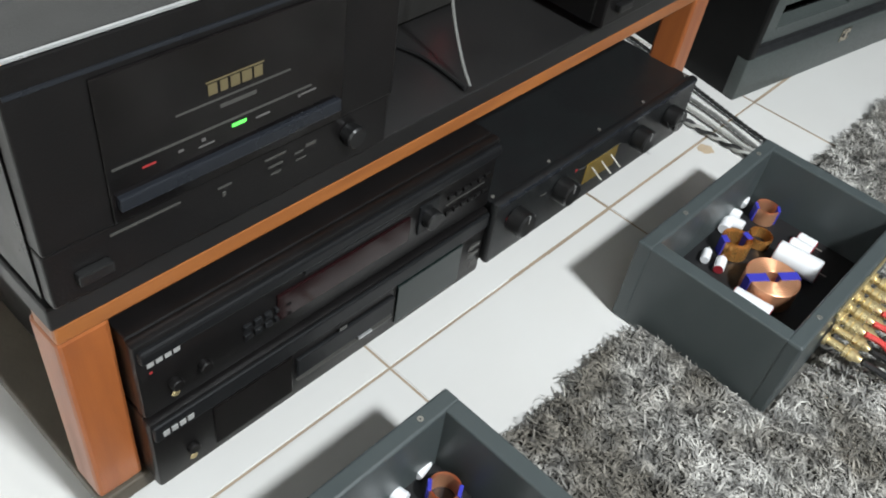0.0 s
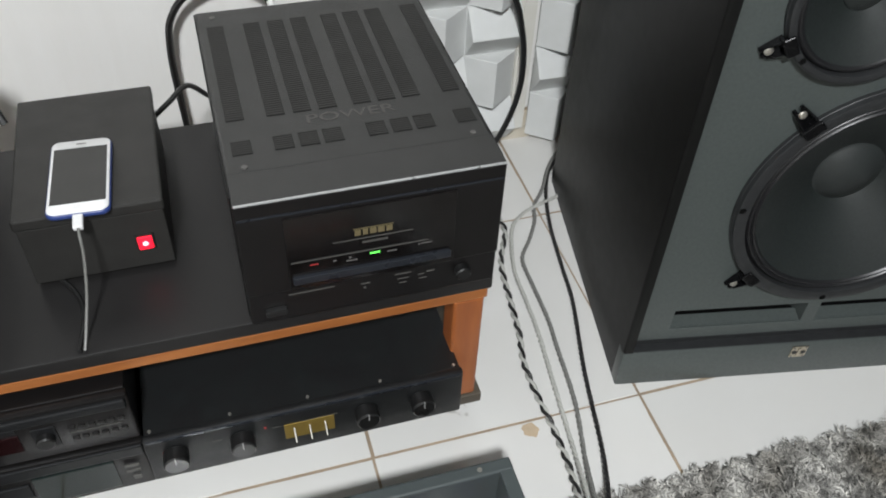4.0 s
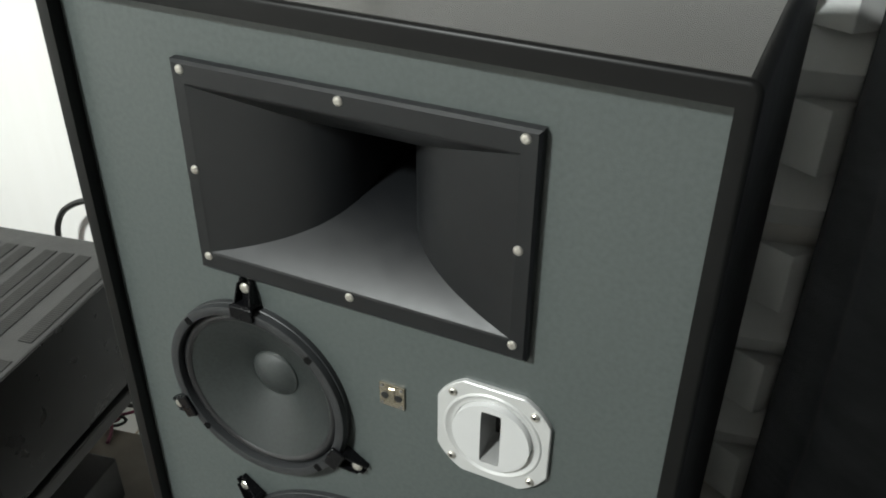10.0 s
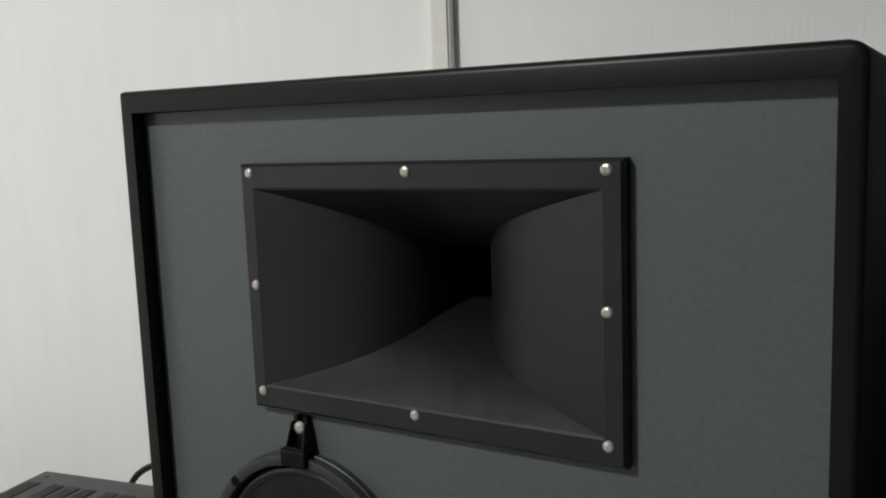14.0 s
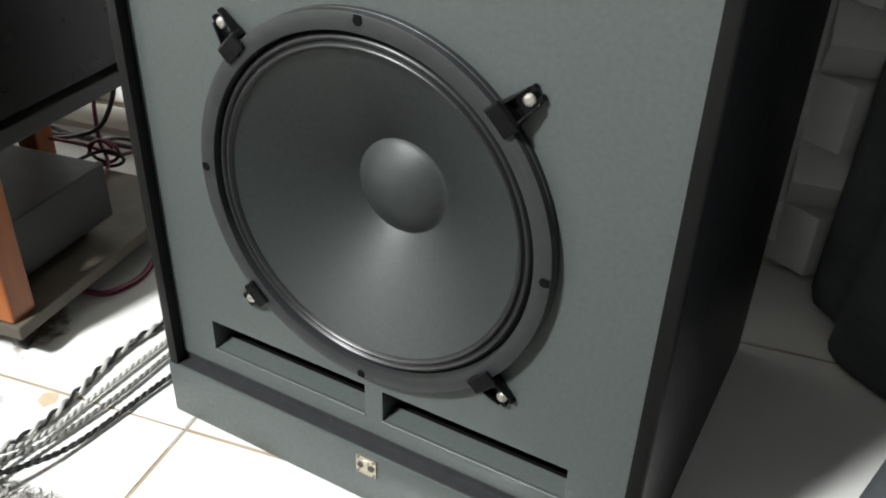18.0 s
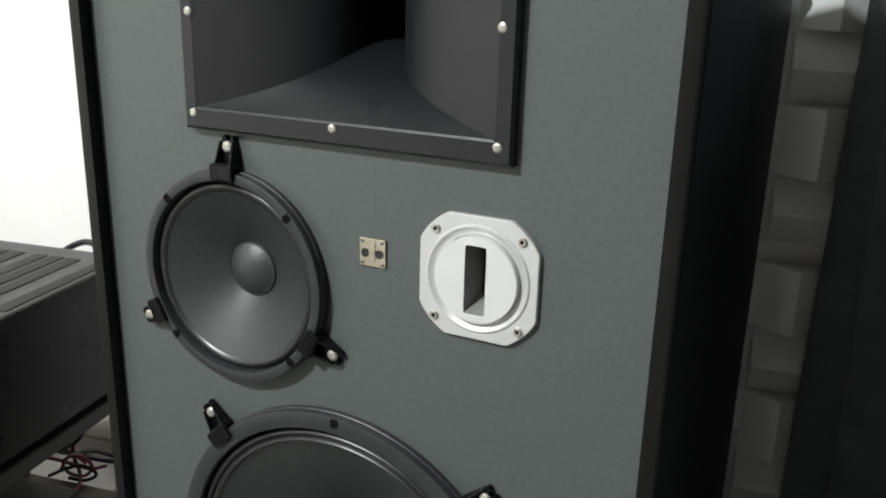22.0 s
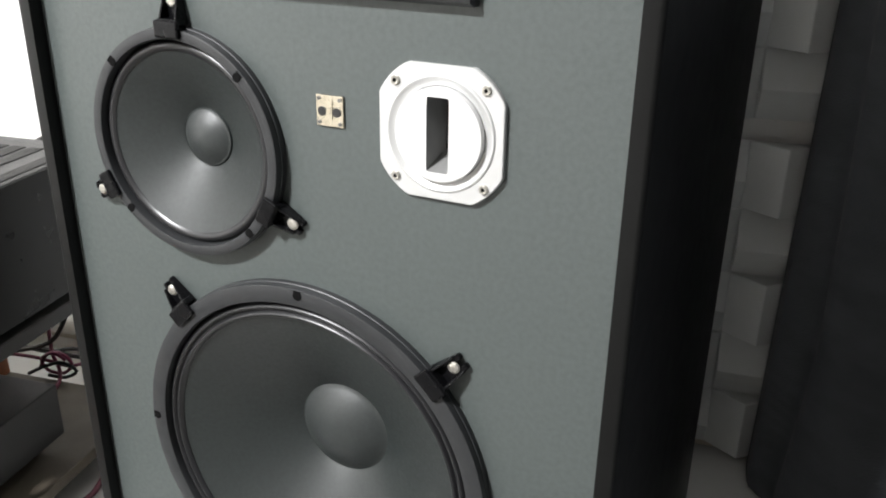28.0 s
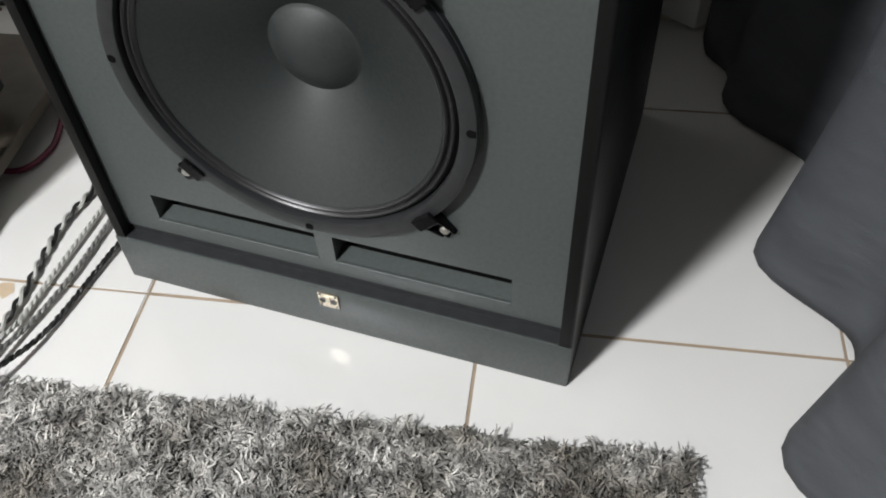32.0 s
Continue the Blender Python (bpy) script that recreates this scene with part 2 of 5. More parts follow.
M_STAIN = material("brown_stain", (0.46, 0.36, 0.25), 0.5, 0, (0.6, 0.48, 0.34), 40, 0.6)
M_DIRT = material("brown_dirt", (0.20, 0.14, 0.08), 0.9, 0, (0.12, 0.085, 0.05), 60, 0.8, island=0.4)
M_GREY_S = material("grey_socket", (0.60, 0.61, 0.58), 0.4)
M_YEL = material("yellow_black_socket", (0.50, 0.42, 0.03), 0.4)
tn, tl = M_RUG.node_tree.nodes, M_RUG.node_tree.links
tn["Map Range"].inputs["From Min"].default_value, tn["Map Range"].inputs["From Max"].default_value = 0.40, 0.62
tuft = tn.new("ShaderNodeTexNoise")
tuft.inputs["Scale"].default_value = 46
tuft.inputs["Detail"].default_value = 2
tl.new(tn["Texture Coordinate"].outputs["Object"], tuft.inputs["Vector"])
shade = tn.new("ShaderNodeMapRange")
shade.inputs["From Min"].default_value, shade.inputs["From Max"].default_value = 0.36, 0.62
shade.inputs["To Min"].default_value, shade.inputs["To Max"].default_value = 0.42, 1.35
tl.new(tuft.outputs["Fac"], shade.inputs["Value"])
tint = tn.new("ShaderNodeHueSaturation")
tl.new(shade.outputs["Result"], tint.inputs["Value"])
tl.new(tn["Principled BSDF"].inputs["Base Color"].links[0].from_socket, tint.inputs["Color"])
tl.new(tint.outputs["Color"], tn["Principled BSDF"].inputs["Base Color"])
cn, cl = M_CURTAIN.node_tree.nodes, M_CURTAIN.node_tree.links
swirl = cn.new("ShaderNodeTexWave")
swirl.wave_type, swirl.bands_direction = "BANDS", "DIAGONAL"
for key, value in (("Scale", 22.0), ("Distortion", 16.0), ("Detail", 1.0), ("Detail Scale", 0.3)):
    swirl.inputs[key].default_value = value
cl.new(cn["Texture Coordinate"].outputs["Object"], swirl.inputs["Vector"])
emboss = cn.new("ShaderNodeBump")
emboss.inputs["Strength"].default_value, emboss.inputs["Distance"].default_value = 0.22, 0.002
cl.new(swirl.outputs["Fac"], emboss.inputs["Height"])
cl.new(cn["Bump"].outputs["Normal"], emboss.inputs["Normal"])
cl.new(emboss.outputs["Normal"], cn["Principled BSDF"].inputs["Normal"])
G_GREEN = glow("green_led", (0.15, 1.0, 0.12), 0.4)
G_RED = glow("red_lamp", (0.9, 0.01, 0.03), 0.9)
G_SPOT = glow("pink_spot", (1.0, 0.35, 0.40), 2.0)
G_REDS = glow("red_dot", (0.30, 0.025, 0.025), 0.15)
G_LAMP = glow("lamp_diffuser", (1.0, 0.98, 0.94), 2.0)


# ---- builders ----
def part(name, bm, mat, parent=None, label="", m=None, smooth=None):
    me = bpy.data.meshes.new(name)
    bm.normal_update()
    bm.to_mesh(me)
    bm.free()
    me.materials.append(mat)
    if smooth is not None:
        me.polygons.foreach_set("use_smooth", [True] * len(me.polygons))
        me.set_sharp_from_angle(angle=radians(smooth))
    ob = new(name, me)
    ob.parent = parent
    if m is not None:
        ob.matrix_basis = m
    if label:
        tagged(ob, label)
    return ob


def thing(name, m, label, category, group="", kind=""):
    ob = new(name)
    ob.empty_display_size = 0.05
    ob.matrix_basis = m
    return tagged(ob, label, category, group, kind)


def box(x0, x1, y0, y1, z0, z1, r=0.0, seg=2, bm=None):
    own = bmesh.new()
    bmesh.ops.create_cube(own, size=1.0, matrix=Matrix.Translation(((x0 + x1) / 2, (y0 + y1) / 2, (z0 + z1) / 2)) @ Matrix.Diagonal((x1 - x0, y1 - y0, z1 - z0, 1)))
    if r:
        bmesh.ops.bevel(own, geom=own.edges[:], offset=r, segments=seg, affect="EDGES", profile=0.5)
    return own if bm is None else join(bm, own)


def join(bm, other):
    me = bpy.data.meshes.new("t")
    other.to_mesh(me)
    other.free()
    bm.from_mesh(me)
    bpy.data.meshes.remove(me)
    return bm


def moved(bm, m):
    bm.transform(m)
    return bm


def rod(r, h, seg=24, bevel=0.0, r2=None):
    """A cylinder along +z from 0 to h."""
    pts = [(0, 0)] + ([(r - bevel, 0), (r, bevel)] if bevel else [(r, 0)])
    q = r if r2 is None else r2
    pts += ([(q, h - bevel), (q - bevel, h)] if bevel else [(q, h)]) + [(0, h)]
    return lathe(pts, seg)


def lathe(profile, seg=48):
    """Turns (radius, height) pairs about z."""
    bm = bmesh.new()
    rings = []
    for r, z in profile:
        if r < 1e-6:
            rings.append([bm.verts.new((0, 0, z))])
        else:
            rings.append([bm.verts.new((r * math.cos(2 * math.pi * k / seg), r * math.sin(2 * math.pi * k / seg), z)) for k in range(seg)])
    for a, b in zip(rings, rings[1:]):
        for k in range(seg):
            j = (k + 1) % seg
            if len(a) == 1 and len(b) == 1:
                continue
            if len(a) == 1:
                bm.faces.new((a[0], b[j], b[k]))
            elif len(b) == 1:
                bm.faces.new((a[k], a[j], b[0]))
            else:
                bm.faces.new((a[k], a[j], b[j], b[k]))
    bmesh.ops.recalc_face_normals(bm, faces=bm.faces[:])
    return bm


def smooth_path(points, step=0.006):
    """A Catmull-Rom line through the points, resampled."""
    p = [Vector(q) for q in points]
    p = [p[0] * 2 - p[1]] + p + [p[-1] * 2 - p[-2]]
    out = []
    for i in range(1, len(p) - 2):
        n = max(2, int((p[i + 1] - p[i]).length / step))
        for k in range(n):
            t = k / n
            out.append(0.5 * ((2 * p[i]) + (p[i + 1] - p[i - 1]) * t + (2 * p[i - 1] - 5 * p[i] + 4 * p[i + 1] - p[i + 2]) * t * t
                              + (3 * p[i] - p[i - 1] - 3 * p[i + 1] + p[i + 2]) * t ** 3))
    out.append(p[-2])
    return out


def tube(points, r, seg=7, step=0.006, twist=None, bm=None):
    """A tube along points; twist (radius, pitch, phase) winds it round the line."""
    line = smooth_path(points, step)
    if twist:
        rad, pitch, phase = twist
        s, wound = 0.0, []
        for i, q in enumerate(line):
            d = (line[min(i + 1, len(line) - 1)] - line[max(i - 1, 0)]).normalized()
            side = d.cross(Vector((0, 0, 1)))
            side = side.normalized() if side.length > 1e-4 else Vector((1, 0, 0))
            up = side.cross(d)
            if i:
                s += (q - line[i - 1]).length
            a = phase + 2 * math.pi * s / pitch
            wound.append(q + rad * (math.cos(a) * side + math.sin(a) * up))
        line = wound
    bm = bm or bmesh.new()
    rings, side = [], None
    for i, q in enumerate(line):
        d = (line[min(i + 1, len(line) - 1)] - line[max(i - 1, 0)]).normalized()
        if side is None:
            side = d.orthogonal().normalized()
        side = (side - d * side.dot(d)).normalized()
        up = d.cross(side)
        rings.append([bm.verts.new(q + r * (math.cos(2 * math.pi * k / seg) * side + math.sin(2 * math.pi * k / seg) * up)) for k in range(seg)])
    for a, b in zip(rings, rings[1:]):
        for k in range(seg):
            bm.faces.new((a[k], a[(k + 1) % seg], b[(k + 1) % seg], b[k]))
    bm.faces.new(rings[0][::-1])
    bm.faces.new(rings[-1])
    return bm


def screw_head(r=0.0042, h=0.0022):
    """A domed cross-head screw that looks along -y."""
    bm = lathe([(0, 0), (r, 0), (r, h * 0.3), (r * 0.8, h * 0.75), (r * 0.45, h), (0, h)], 14)
    for a in (0.4, 0.4 + math.pi / 2):
        cut = box(-r * 0.6, r * 0.6, -r * 0.1, r * 0.1, h * 0.85, h * 1.03)
        join(bm, moved(cut, Matrix.Rotation(a, 4, "Z")))
    return moved(bm, Matrix.Rotation(radians(90), 4, "X"))


FACE = Matrix.Rotation(radians(90), 4, "X")  # turns +z to -y: things that face the viewer of the baffle


def letters(name, body, size, mat, parent, m, label="", extrude=0.0002):
    data = bpy.data.curves.new(name, "FONT")
    data.body, data.size, data.extrude = body, size, extrude
    data.align_x, data.align_y = "CENTER", "CENTER"
    tmp = bpy.data.objects.new(name, data)
    scene.collection.objects.link(tmp)
    me = bpy.data.meshes.new_from_object(tmp.evaluated_get(bpy.context.evaluated_depsgraph_get()))
    bpy.data.objects.remove(tmp)
    me.materials.clear()
    me.materials.append(mat)
    ob = new(name, me)
    ob.parent = parent
    ob.matrix_basis = m
    return ob


# ---- the room ----
WALL_V, LEFT_U, RIGHT_U, FRONT_V, TOP = 0.700, -2.9, 0.80, -3.4, 3.10
tagged(part("wall_back", box(LEFT_U - 0.12, RIGHT_U + 0.12, WALL_V, WALL_V + 0.12, -0.02, TOP), M_WALL, None, "", ROOM), "white plastered wall behind the loudspeaker and rack", "wall", "", "structure")
# Out of view; kept white so that it bounces fill light.
tagged(part("wall_left", box(LEFT_U - 0.12, LEFT_U, FRONT_V, WALL_V, -0.02, TOP), M_WALL, None, "", ROOM), "plain white plastered side wall", "wall", "", "structure")
# Out of view; dark colours here and overhead keep the black parts deep.
tagged(part("wall_right", box(RIGHT_U, RIGHT_U + 0.12, FRONT_V, WALL_V, -0.02, TOP), M_WALL2, None, "", ROOM), "unseen wall behind the curtain, coloured dark to cut bounce", "wall", "", "structure")
tagged(part("wall_front", box(LEFT_U - 0.12, RIGHT_U + 0.12, FRONT_V - 0.12, FRONT_V, -0.02, TOP), M_WALL2, None, "", ROOM), "unseen wall behind the viewer, coloured dark to cut bounce", "wall", "", "structure")
tagged(part("ceiling", box(LEFT_U - 0.12, RIGHT_U + 0.12, FRONT_V - 0.12, WALL_V + 0.12, TOP, TOP + 0.1), M_CEIL, None, "", ROOM), "unseen ceiling, toned down to cut bounce", "ceiling", "", "structure")
floor = tagged(part("floor", box(LEFT_U - 0.12, RIGHT_U + 0.12, FRONT_V - 0.12, WALL_V + 0.12, -0.10, -0.0012), M_GROUT, None, "", ROOM), "white glazed floor tiles with brown stained grout", "floor", "", "structure")

for lu, lv, lz, size, watts in LAMPS:
    lamp = thing("ceiling_lamp", ROOM @ Matrix.Translation((lu, lv, lz)), "square white ceiling lamp that is lit", "lamp")
    h = size / 2
    part("lamp_body", box(-h - 0.02, h + 0.02, -h - 0.02, h + 0.02, 0.0, TOP - lz, 0.008), M_PLASTIC_W, lamp)
    part("diffuser", box(-h, h, -h, h, -0.03, -0.002, 0.006), G_LAMP, lamp)

base = tagged(part("baseboard", box(LEFT_U, RIGHT_U, WALL_V - 0.009, WALL_V - 0.001, 0.0, 0.0285, 0.001), M_SKIRT, None, "", ROOM), "tiled beige skirting in two courses along the wall", "baseboard", "", "structure")
part("upper_course", box(LEFT_U, RIGHT_U, WALL_V - 0.0085, WALL_V - 0.001, 0.0310, 0.0690, 0.001), M_SKIRT, base)
part("dirt_line", box(LEFT_U, RIGHT_U, WALL_V - 0.0060, WALL_V - 0.001, 0.0690, 0.0735), M_GROUT, base, "brown dirt on the top edge")
part("joint", box(LEFT_U, RIGHT_U, WALL_V - 0.0055, WALL_V - 0.001, 0.0285, 0.0310), M_GROUT, base)

# ---- diffuser panels ----
CELL, RIDGE = 0.1065, 0.040


def prism(turned, depth):
    """One gable block, its ridge upright or, turned, level; it stands off -y from y = 0."""
    h = CELL / 2 - 0.0006
    bm = bmesh.new()
    a = [bm.verts.new(p) for p in ((-h, 0, -h), (0, -depth, -h), (h, 0, -h), (-h, 0, h), (0, -depth, h), (h, 0, h))]
    for f in ((0, 1, 4, 3), (1, 2, 5, 4), (0, 2, 1), (3, 4, 5), (0, 3, 5, 2)):
        bm.faces.new([a[i] for i in f])
    bmesh.ops.recalc_face_normals(bm, faces=bm.faces[:])
    bmesh.ops.bevel(bm, geom=bm.edges[:], offset=0.0012, segments=1, affect="EDGES")
    if turned:
        bm.transform(Matrix.Rotation(radians(90), 4, "Y"))
    return bm


def diffuser_panel(u0, v0, z0, cols, rows, pitch, rise, first, label):
    """A panel of gabled blocks; pitch and rise are the width and height of a block."""
    panel = thing("acoustic_diffuser", ROOM @ pose(u0, v0, z0), label, "acoustic panel", "diffuser panels on the wall")
    part("backing", box(0.001, cols * pitch - 0.001, -0.004, 0.0, 0.001, rows * rise - 0.001, 0.001), M_FOAM, panel)
    meshes = []
    for turned in (0, 1):
        me = bpy.data.meshes.new("block")
        b = prism(turned, RIDGE)
        b.to_mesh(me)
        b.free()
        me.materials.append(M_FOAM)
        meshes.append(me)
    for c in range(cols):
        for r in range(rows):
            ob = new("block", meshes[(c + r + first) % 2])
            ob.parent = panel
            ob.matrix_basis = pose((c + 0.5) * pitch, -0.004, (r + 0.5) * rise, random.uniform(-0.5, 0.5), 0, random.uniform(-0.6, 0.6)) @ Matrix.Diagonal((pitch / CELL, random.uniform(0.94, 1.06), rise / CELL, 1))
    return panel


for v0, z0, rise, first, last in ((WALL_V - 0.0100, 0.012, 0.1075, 0, 1), (WALL_V - 0.0075, 0.581, 0.1053, 1, 0)):
    diffuser_panel(-0.462, v0, z0, 2, 5, 0.1065, rise, first, "white wall diffuser panel of gabled foam blocks")
    diffuser_panel(-0.208, v0, z0, 3, 5, 0.0993, rise, first, "white wall diffuser panel behind the loudspeaker")
    diffuser_panel(0.0915, v0, z0, 4, 5, 0.1065, rise, last, "white wall diffuser panel half behind the curtain")

conduit = thing("cable_conduit", ROOM @ pose(-0.2335, WALL_V - 0.001, 0), "white plastic cable conduit on the wall", "conduit")
part("channel", box(-0.016, 0.016, -0.020, 0, 0.035, TOP - 0.002, 0.002), M_PLASTIC_W, conduit)
part("cover", box(-0.0125, 0.0125, -0.0235, -0.0195, 0.04, TOP - 0.01, 0.001), M_PLASTIC_W, conduit)
socket = thing("power_socket", ROOM @ pose(-0.231, WALL_V - 0.026, 0.421), "grey power socket with a plugged-in cord", "socket")
part("body", box(-0.024, 0.024, -0.022, 0.0, -0.045, 0.055, 0.003), M_WIREK, socket)
part("plug", moved(rod(0.027, 0.034, 8, 0.003), Matrix.Translation((-0.006, -0.022, 0.002)) @ FACE), M_GREY_S, socket)
sticker = part("label_plate", box(-0.018, 0.018, -0.0235, -0.0215, 0.033, 0.050), M_YEL, socket, "yellow and black label")
for x in (-0.012, -0.004, 0.004, 0.012):
    part("print_bar", box(x - 0.0025, x + 0.0025, -0.0239, -0.0230, 0.037, 0.046), M_WIREK, sticker)

# ---- loudspeaker ----
W2, HT, BACK, FRONT = 0.295, 1.081, 0.495, -0.014
speaker = thing("loudspeaker", Matrix.Identity(4), "large grey-green floor-standing loudspeaker in a satin black cabinet", "loudspeaker")
TH = 0.0155


def lean(x, y):
    """The cabinet's top sinks a little towards its front right corner."""
    return -0.0045 * (x + W2) / (2 * W2) * max(0.0, 1 - y / BACK)


def shell_loop(bm, y, off, inner=False):
    """A ring round the cabinet from the left foot over the top to the right foot; off draws it in."""
    if inner:
        x0, x1, top, rl, rr = -W2 + TH, W2 - 0.0140, HT - 0.0185, 0.001, 0.001
    else:
        x0, x1, top, rl, rr = -W2 + off, W2 + 0.0012 - off, HT - off, 0.002, max(0.010 - off, 0.004)
    pts = [(x0, 0.0)]
    for cx, r, a0 in ((x0 + rl, rl, 180), (x1 - rr, rr, 90)):
        pts += [(cx + r * math.cos(radians(a0 - 15 * q)), top - r + r * math.sin(radians(a0 - 15 * q))) for q in range(7)]
    pts.append((x1, 0.0))
    return [bm.verts.new((x, y, z + (lean(x, y) if z > 0.5 else 0.0))) for x, z in pts]


bm = bmesh.new()
loops = [shell_loop(bm, y, off) for y, off in ((BACK, 0.0), (FRONT + 0.0045, 0.0), (FRONT + 0.0021, 0.0006), (FRONT + 0.0006, 0.0021), (FRONT, 0.0045))]
loops += [shell_loop(bm, FRONT, 0.0, True), shell_loop(bm, 0.040, 0.0, True)]
for a, b in zip(loops, loops[1:]):
    for k in range(len(a) - 1):
        bm.faces.new((a[k], a[k + 1], b[k + 1], b[k]))
bmesh.ops.recalc_face_normals(bm, faces=bm.faces[:])
part("cabinet_shell", bm, M_SHELL, speaker, "satin black cabinet with rounded edges", None, 50)
# The top's brightness is put into this plate's lighter colour.
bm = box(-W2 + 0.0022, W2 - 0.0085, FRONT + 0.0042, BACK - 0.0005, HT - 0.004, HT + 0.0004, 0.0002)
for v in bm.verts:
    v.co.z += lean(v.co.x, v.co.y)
part("top_surface", bm, M_TOPLIT, speaker, "black top, its colour lightened for the light on it")
part("back_panel", box(-W2 + 0.01, W2 - 0.01, BACK - 0.022, BACK - 0.004, 0.01, HT - 0.01), M_SHELL, speaker)
# Unseen near-black sheet, added to keep the cabinet's inside dark.
part("dark_inner_sheet", box(-W2 + 0.004, -W2 + 0.012, 0.041, BACK - 0.03, 0.03, HT - 0.03), M_DARK, speaker)
part("bottom_panel", box(-W2 + 0.01, W2 - 0.01, 0.03, BACK - 0.03, 0.004, 0.022), M_SHELL, speaker)


def plate_with_holes(x0, x1, z0, z1, rects, circles, thick):
    """A board in the plane y = 0 with square and round holes cut right through it."""
    bm = box(x0, x1, 0.0, thick, z0, z1)
    me = bpy.data.meshes.new("board")
    bm.to_mesh(me)
    bm.free()
    ob = new("board", me)
    cutters = []
    for a, b, c, d in rects:
        me2 = bpy.data.meshes.new("cut")
        q = box(a, b, -0.05, thick + 0.05, c, d)
        q.to_mesh(me2)
        q.free()
        cutters.append(new("cut", me2))
    for cx, cz, r in circles:
        me2 = bpy.data.meshes.new("cut")
        q = moved(rod(r, 0.2, 64), Matrix.Translation((cx, 0.1, cz)) @ FACE)
        q.to_mesh(me2)
        q.free()
        cutters.append(new("cut", me2))
    for c in cutters:
        mod = ob.modifiers.new("cut", "BOOLEAN")
        mod.operation, mod.object, mod.solver = "DIFFERENCE", c, "EXACT"
    out = bpy.data.meshes.new_from_object(ob.evaluated_get(bpy.context.evaluated_depsgraph_get()))
    bpy.data.objects.remove(ob)
    for c in cutters:
        bpy.data.objects.remove(c)
    return out


HORN_C, MID_C, WOOF_C, RIB_C = (0.0, 0.920), (-0.1166, 0.6772), (-0.003, 0.3725), (0.1342, 0.7200)
board = plate_with_holes(-W2 + TH - 0.001, W2 - 0.0130, 0.0935, HT - 0.0195,
                         [(-0.145, 0.145, 0.838, 1.002), (-0.2255, -0.012, 0.117, 0.1595), (0.010, 0.2210, 0.117, 0.1595)],
                         [(*MID_C, 0.092), (*WOOF_C, 0.175), (*RIB_C, 0.040)], 0.022)
board.materials.append(M_BAFFLE)
ob = new("baffle", board)
ob.parent = speaker
tagged(ob, "grey-green painted baffle")
bm = box(-W2 - 0.0005, W2 + 0.0005, FRONT - 0.0015, 0.010, 0.0, 0.080, 0.003, 2)
part("plinth", bm, M_BAFFLE, speaker, "grey-green plinth", None, 40)
rail_p = part("bottom_rail", box(-W2 + 0.010, W2 - 0.010, 0.0025, 0.020, 0.0795, 0.0945, 0.001), M_FRAME, speaker, "dark rail under the baffle")
part("ledge", box(-W2 + 0.014, W2 - 0.013, FRONT + 0.001, 0.003, 0.0790, 0.0806, 0.0005), M_FRAME, rail_p)
for x0, x1 in ((-0.2255, -0.012), (0.010, 0.2210)):
    # Black block and roof put the port's inner shade into the colour.
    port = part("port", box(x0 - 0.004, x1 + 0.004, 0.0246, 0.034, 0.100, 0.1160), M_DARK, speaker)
    bm = box(x0 + 0.0005, x1 - 0.0005, 0.0008, 0.0235, 0.110, 0.1172)
    for vert in bm.verts:
        vert.co.z += 0.0048 if vert.co.y > 0.02 else 0.0
    part("floor", bm, M_BAFFLE, port)
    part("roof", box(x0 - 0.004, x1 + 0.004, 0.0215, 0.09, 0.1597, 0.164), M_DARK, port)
    for x in (x0, x1):
        part("cheek", box(x - 0.004 if x == x0 else x, x if x == x0 else x + 0.004, 0.0215, 0.09, 0.112, 0.164), M_BAFFLE, port)
    part("lip", box(x0 - 0.001, x1 + 0.001, -0.0016, 0.003, 0.1152, 0.1184, 0.0012, 3), M_BAFFLE, port)
# Unseen near-black sheet, added so the openings in front look deep and dark.
part("dark_back_sheet", box(-0.26, 0.26, 0.34, 0.35, 0.10, 1.04), M_DARK, speaker)

# the horn
horn = part("horn", bmesh.new(), M_HORN, speaker, "black rectangular horn")
FW, FH, MW, MH = 0.1605, 0.0990, 0.1450, 0.0800
bm = bmesh.new()
DEPTH, N, Q = 0.150, 26, 9


def horn_ring(k):
    s = k / N
    w = 0.023 + (MW - 0.023) * (1 - s) ** 4.8
    h = 0.020 + (MH - 0.020) * (1 - s) ** 2.4
    drop = -0.004 * (1 - s)
    y = -0.0098 + (DEPTH + 0.0038) * s
    pts = []
    for i in range(Q):
        pts.append((-w + 2 * w * i / Q, y, -h))
    for i in range(Q):
        pts.append((w, y, -h + 2 * h * i / Q))
    for i in range(Q):
        pts.append((w - 2 * w * i / Q, y, h))
    for i in range(Q):
        pts.append((-w, y, h - 2 * h * i / Q))
    return [bm.verts.new((x, yy, z + drop + HORN_C[1])) for x, yy, z in pts]


rings = [horn_ring(k) for k in range(N + 1)]
for a, b in zip(rings, rings[1:]):
    for i in range(len(a)):
        j = (i + 1) % len(a)
        bm.faces.new((a[i], a[j], b[j], b[i]))
bm.faces.new(rings[-1])
part("flare", bm, M_HORN, horn, "", None, 35)
part("throat", box(-0.022, 0.022, 0.1435, 0.150, HORN_C[1] - 0.03, HORN_C[1] + 0.03), M_DARK, horn)
bm = bmesh.new()
outer = [(-FW, -FH - 0.003), (FW + 0.001, -FH - 0.003), (FW + 0.001, FH), (-FW, FH)]
inner = [(-MW, -MH), (MW, -MH), (MW, MH), (-MW, MH)]


def ring_of(pts, y, drop=-0.0022):
    return [bm.verts.new((x, y, z + drop + HORN_C[1])) for x, z in pts]


